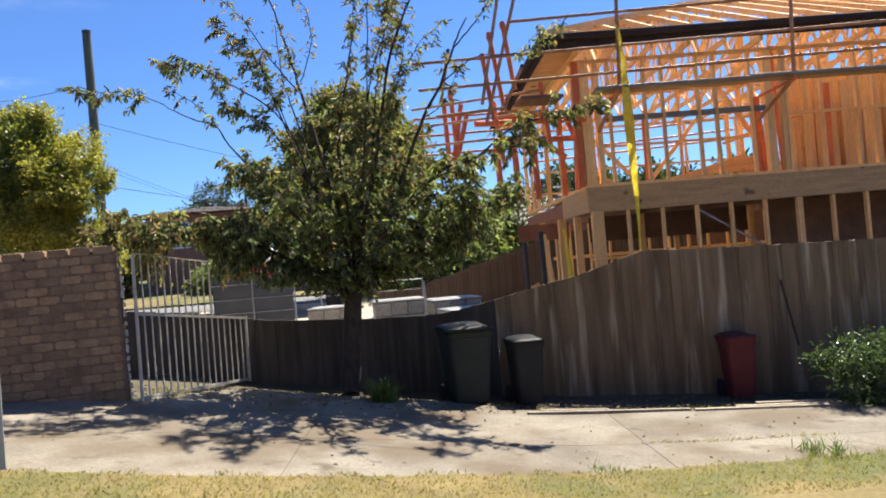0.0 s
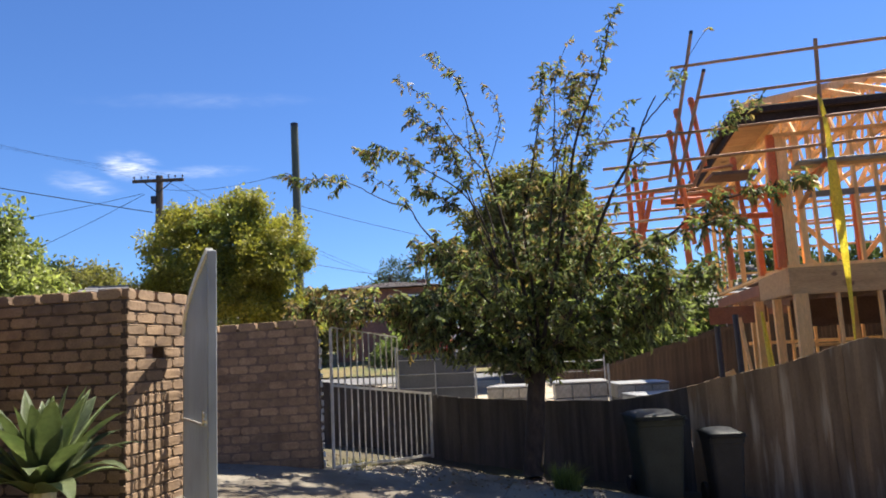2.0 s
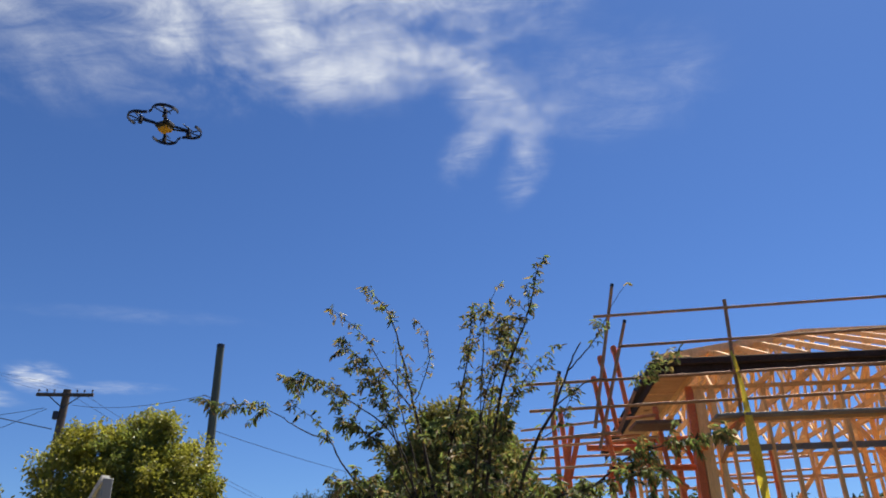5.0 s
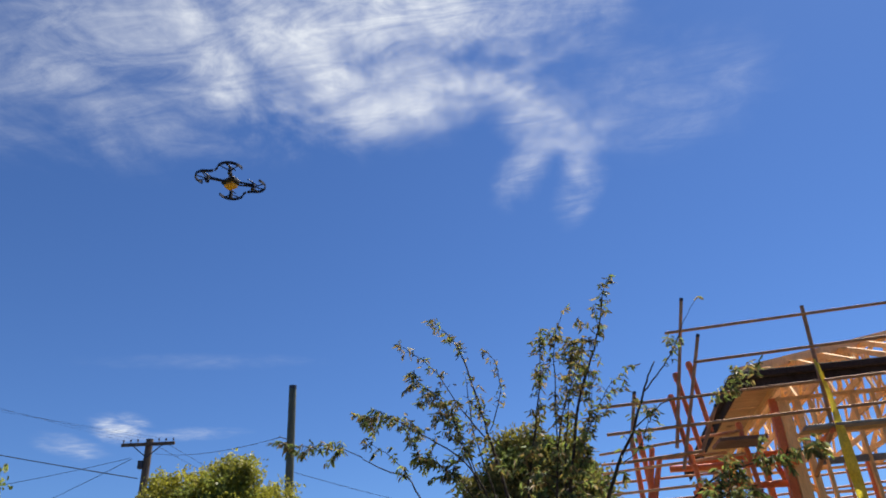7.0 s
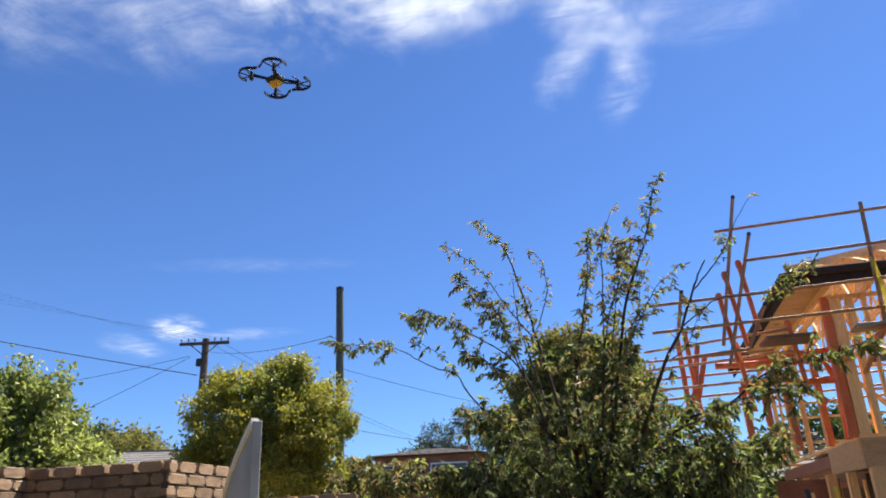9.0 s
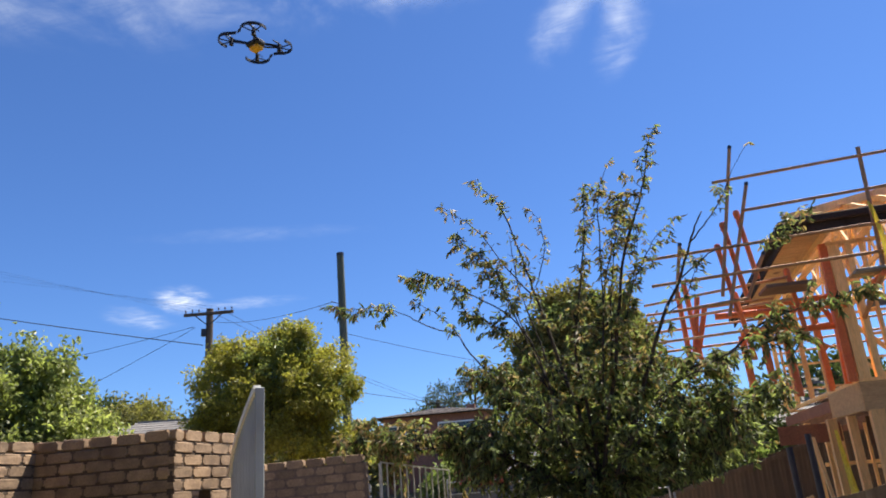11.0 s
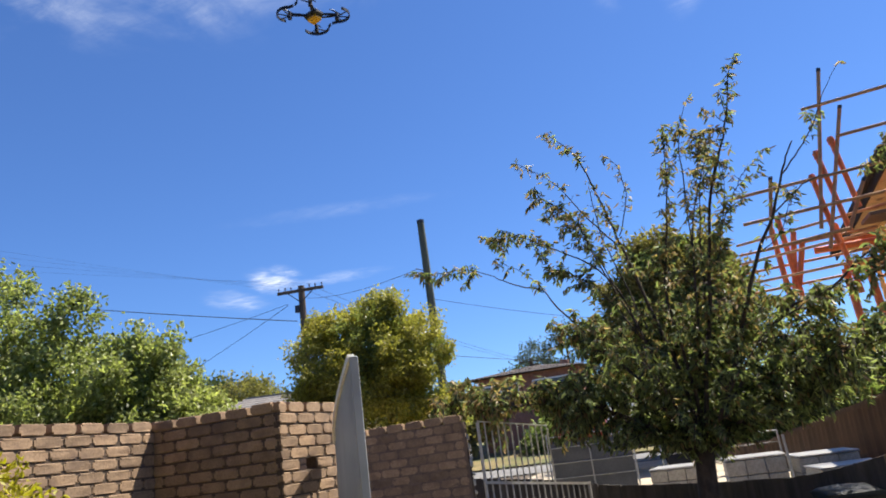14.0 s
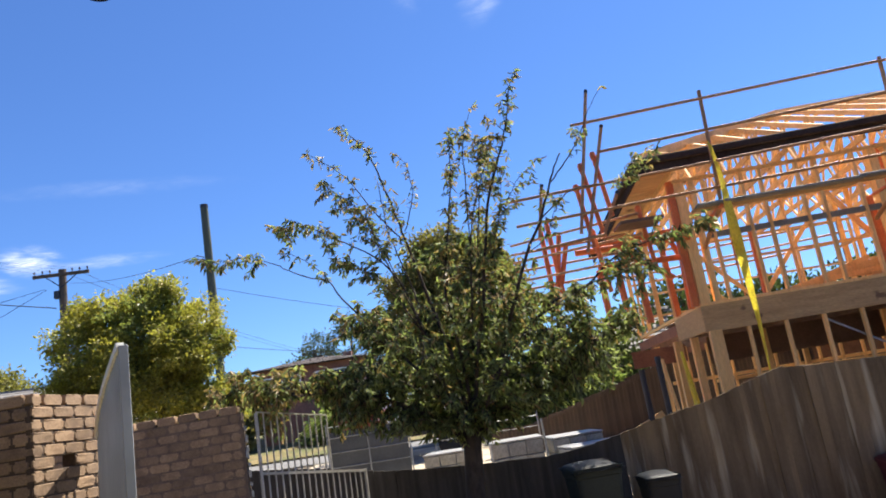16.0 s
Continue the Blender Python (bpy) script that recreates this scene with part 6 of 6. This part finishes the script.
grng = np.random.default_rng(5)
blades("grass", scatter(grng, 15000, (-4.0, 5.5), (3.9, 5.85), lambda x, y: near_edge(x) - 0.7 < y < near_edge(x) + 0.05 + 0.05 * math.sin(9 * x) + 0.04 * math.sin(23 * x), 0.03), 0.034, 0.004, "grass", "dry yellow-green grass along the concrete edge", "grass", 6, "stuff", 0.5)
blades("weed_tuft", scatter(grng, 520, (-0.46, -0.22), (7.58, 7.80)), 0.25, 0.005, "tuft", "green weed tuft at the foot of the tree", "weeds", 7, "", 0.22)
blades("weed_tuft", scatter(grng, 150, (2.95, 3.35), (5.35, 5.7)), 0.14, 0.005, "tuft", "green weed tuft at the concrete edge", "weeds", 8, "", 0.5)
blades("weed_tuft", scatter(grng, 60, (1.25, 1.5), (5.1, 5.3)), 0.09, 0.005, "tuft", "green weed tuft at the concrete edge", "weeds", 9, "", 0.5)
blades("weeds", scatter(grng, 170, (1.85, 3.6), (5.7, 6.3), lambda x, y: abs(y - 0.635 * near_edge(x) - 0.365 * far_edge(x)) < 0.03, 0.035), 0.028, 0.004, "grass", "dry weeds in the joint of the concrete", "weeds", 17, "stuff", 0.7)
blades("weeds", scatter(grng, 70, (-2.6, -2.3), (7.15, 7.6)), 0.11, 0.006, "grass", "dry weeds under the barred gate", "weeds", 10, "stuff", 0.5)
blades("litter_grass", scatter(grng, 520, (1.2, 5.2), (7.24, 7.6)), 0.04, 0.005, "grass", "dry grass between concrete and fence", "grass", 12, "stuff", 0.8)


def litter():
    rng = np.random.default_rng(15)
    near = scatter(rng, 900, (-3.0, 5.0), (7.2, 7.95), lift=0.04)
    wide = scatter(rng, 120, (-4.0, 5.0), (5.2, 7.2), lift=0.038)
    base = np.concatenate([near, wide])
    way = rng.normal(size=base.shape) * [1, 1, 0.12]
    tagged(leaves("leaf_litter", base, way, 0.036, 0.016, "litter", None, 0.0, 16), "dry brown fallen leaves on the concrete", "leaves", kind="stuff")


litter()


def edging():
    for x0, x1, y, dz in ((1.10, 2.75, 7.215, 0.02), (2.79, 4.55, 7.205, 0.02), (1.25, 1.95, 7.33, 0.02), (3.25, 4.45, 7.30, 0.02), (3.5, 4.4, 7.39, 0.03)):
        bm = bmesh.new()
        stick(bm, (x0, y, ground_z(x0, y) + dz + 0.015), (x1, y + 0.03, ground_z(x1, y) + dz + 0.015), 0.055, 0.04)
        tagged(part("edging_board", bm, "grey_timber"), "weathered timber edging board on the ground", "timber", "edging boards")
    rng = random.Random(9)
    for i in range(14):
        x, y = rng.uniform(1.0, 4.2), rng.uniform(7.4, 7.9)
        a = Vector((x, y, ground_z(x, y) + 0.015))
        ang = rng.uniform(-0.6, 0.6)
        b = a + Vector((math.cos(ang), math.sin(ang) * 0.4, rng.uniform(0, 0.15))) * rng.uniform(0.12, 0.4)
        b.z = max(b.z, ground_z(b.x, b.y) + 0.01)
        v, f = [], []
        limb(v, f, smooth_line([a, a.lerp(b, 0.5) + Vector((0, 0.02, 0.01)), b], 3), 0.007, 0.003, 5)
        tagged(data_part("stick", v, f, "bark"), "dry stick lying by the fence", "stick", "dry sticks")
    bm = bmesh.new()
    stick(bm, (4.24, 8.12, 1.05), (4.34, 8.03, 0.30), 0.02, 0.02)
    tagged(part("leaning_stake", bm, "bark"), "dark thin stake leaning on the fence", "stake")


edging()


# ---------------------------------------------------------------- drone in the air
def drone(x, y, z, rz, tilt):
    root = empty("drone", x, y, z)
    root.matrix_world = pose(x, y, z, tilt, 0, rz) @ Matrix.Diagonal((1.18, 1.18, 1.18, 1))
    tagged(root, "small black quadcopter with propeller guards and yellow body, hovering", "drone")
    bm = bmesh.new()
    box(bm, 0, 0, 0.004, 0.042, 0.062, 0.022, bevel=0.007)
    part("body", bm, "drone_black", root)
    bm = bmesh.new()
    box(bm, 0, -0.004, -0.014, 0.034, 0.044, 0.018, bevel=0.006)
    part("belly", bm, "drone_yellow", root, "yellow underside shell")
    for sx in (-1, 1):
        for sy in (-1, 1):
            cx, cy = sx * 0.060, sy * 0.052
            bm = bmesh.new()
            stick(bm, (sx * 0.016, sy * 0.02, 0.006), (cx, cy, 0.008), 0.007, 0.006)
            stick(bm, (sx * 0.020, sy * 0.012, -0.002), (cx, cy, 0.002), 0.005, 0.004)
            part("arm", bm, "drone_black", root)
            bm = bmesh.new()
            rod(bm, (cx, cy, -0.012), (cx, cy, 0.014), 0.0075, 0.0065, n=12)
            part("motor", bm, "drone_black", root)
            bm = bmesh.new()
            for s in (-1, 1):
                for k in range(4):
                    box(bm, cx + s * (0.006 + 0.0065 * k), cy + 0.001 * k, 0.017 + 0.0004 * k, 0.0068, 0.006 - 0.0008 * k, 0.0012, rx=12 * s)
            part("propeller", bm, "drone_black", root)
            arc = [math.radians(-112 + 160 * k / 20) for k in range(21)]
            pts = [Vector((cx + sx * 0.043 * math.cos(a), cy - sy * 0.043 * math.sin(a), 0.006)) for a in arc] + [Vector((cx + sx * 0.024, sy * 0.004, 0.006))]
            bm = bmesh.new()
            for p, q in zip(pts[:-1], pts[1:]):
                stick(bm, p, q, 0.0035, 0.010)
            guard = part("guard", bm, "drone_black", root, "curved black propeller guard")
            bm = bmesh.new()
            for k in (4, 10, 16):
                stick(bm, (cx, cy, 0.0), (pts[k].x, pts[k].y, 0.003), 0.003, 0.003)
            part("spoke", bm, "drone_black", guard)


drone(-1.31, 2.31, 3.38, 74, 2)


# ---------------------------------------------------------------- clouds, far up
def cloud_material():
    mat = bpy.data.materials.new("cloud")
    mat.use_nodes = True
    nt = mat.node_tree
    nt.nodes.remove(nt.nodes["Principled BSDF"])
    tc = nt.nodes.new("ShaderNodeTexCoord")
    ln = nt.nodes.new("ShaderNodeVectorMath")
    ln.operation = "LENGTH"
    nt.links.new(tc.outputs["Object"], ln.inputs[0])
    geo = nt.nodes.new("ShaderNodeNewGeometry")
    mp = nt.nodes.new("ShaderNodeMapping")
    mp.inputs["Rotation"].default_value = (0, 0, radians(35))
    mp.inputs["Scale"].default_value = (0.0046, 0.0038, 0.0)
    nt.links.new(geo.outputs["Position"], mp.inputs["Vector"])
    n = nt.nodes.new("ShaderNodeTexNoise")
    n.inputs["Scale"].default_value, n.inputs["Detail"].default_value, n.inputs["Roughness"].default_value, n.inputs["Distortion"].default_value = 1.25, 10.0, 0.58, 0.28
    nt.links.new(mp.outputs["Vector"], n.inputs["Vector"])

    def arith(op, a, b):
        m = nt.nodes.new("ShaderNodeMath")
        m.operation = op
        for sock, v in zip(m.inputs, (a, b)):
            if isinstance(v, (int, float)):
                sock.default_value = v
            else:
                nt.links.new(v, sock)
        return m.outputs[0]

    fade = arith("SUBTRACT", n.outputs["Fac"], arith("MULTIPLY", ln.outputs["Value"], 0.42))
    dens = nt.nodes.new("ShaderNodeMapRange")
    dens.interpolation_type = "SMOOTHSTEP"
    dens.inputs["From Min"].default_value, dens.inputs["From Max"].default_value = 0.06, 0.68
    nt.links.new(fade, dens.inputs["Value"])
    info = nt.nodes.new("ShaderNodeObjectInfo")
    rim = nt.nodes.new("ShaderNodeMapRange")
    rim.interpolation_type = "SMOOTHSTEP"
    rim.inputs["From Min"].default_value, rim.inputs["From Max"].default_value = 1.0, 0.55
    nt.links.new(ln.outputs["Value"], rim.inputs["Value"])
    # fine drawn-out filaments over the soft masses
    fm = nt.nodes.new("ShaderNodeMapping")
    fm.inputs["Rotation"].default_value = (0, 0, radians(-50))
    fm.inputs["Scale"].default_value = (0.0058, 0.0150, 0.0)
    nt.links.new(geo.outputs["Position"], fm.inputs["Vector"])
    fine = nt.nodes.new("ShaderNodeTexNoise")
    fine.inputs["Scale"].default_value, fine.inputs["Detail"].default_value, fine.inputs["Roughness"].default_value, fine.inputs["Distortion"].default_value = 1.0, 9.0, 0.66, 1.1
    nt.links.new(fm.outputs["Vector"], fine.inputs["Vector"])
    wisp = nt.nodes.new("ShaderNodeMapRange")
    wisp.inputs["From Min"].default_value, wisp.inputs["From Max"].default_value = 0.32, 0.66
    wisp.inputs["To Min"].default_value, wisp.inputs["To Max"].default_value = 0.30, 1.20
    nt.links.new(fine.outputs["Fac"], wisp.inputs["Value"])
    body = arith("MULTIPLY", arith("MULTIPLY", dens.outputs["Result"], rim.outputs["Result"]), wisp.outputs["Result"])
    fac = blend(nt, 1.0, body, info.outputs["Color"], "MULTIPLY")
    tr = nt.nodes.new("ShaderNodeBsdfTransparent")
    em = nt.nodes.new("ShaderNodeEmission")
    em.inputs["Color"].default_value, em.inputs["Strength"].default_value = (0.94, 0.97, 1.0, 1), 0.60
    mx = nt.nodes.new("ShaderNodeMixShader")
    nt.links.new(fac, mx.inputs["Fac"])
    nt.links.new(tr.outputs["BSDF"], mx.inputs[1])
    nt.links.new(em.outputs["Emission"], mx.inputs[2])
    nt.links.new(mx.outputs["Shader"], nt.nodes["Material Output"].inputs["Surface"])
    return mat


M["cloud"] = cloud_material()


def cloud(x, y, rx, ry, rz, dens, z=900.0):
    bm = bmesh.new()
    bmesh.ops.create_circle(bm, cap_ends=True, segments=40, radius=1.0)
    ob = part("cloud", bm, "cloud")
    ob.matrix_world = pose(x, y, z, 0, 0, rz) @ Matrix.Diagonal((rx, ry, 1, 1))
    ob.color = (dens, dens, dens, 1)
    tagged(ob, "thin white wispy cloud in the blue sky", "cloud", "clouds", kind="structure")


cloud(-640, 790, 760, 440, 8, 0.38)
cloud(-200, 760, 620, 470, -28, 1.0, 902)
cloud(-30, 1120, 270, 130, 52, 0.62, 904)
cloud(72, 1380, 300, 85, 97, 0.46, 908)
cloud(-30, 1330, 250, 90, 112, 0.42, 910)
cloud(-240, 1040, 260, 170, 20, 0.45, 912)
cloud(230, 1170, 300, 260, 0, 0.2, 914)
cloud(-2060, 2960, 180, 360, 30, 0.8, 924)
cloud(-1830, 3150, 360, 160, 5, 0.3, 928)
cloud(-2480, 3200, 200, 420, 20, 0.3, 932)
cloud(-1290, 2300, 560, 120, 18, 0.07, 936)
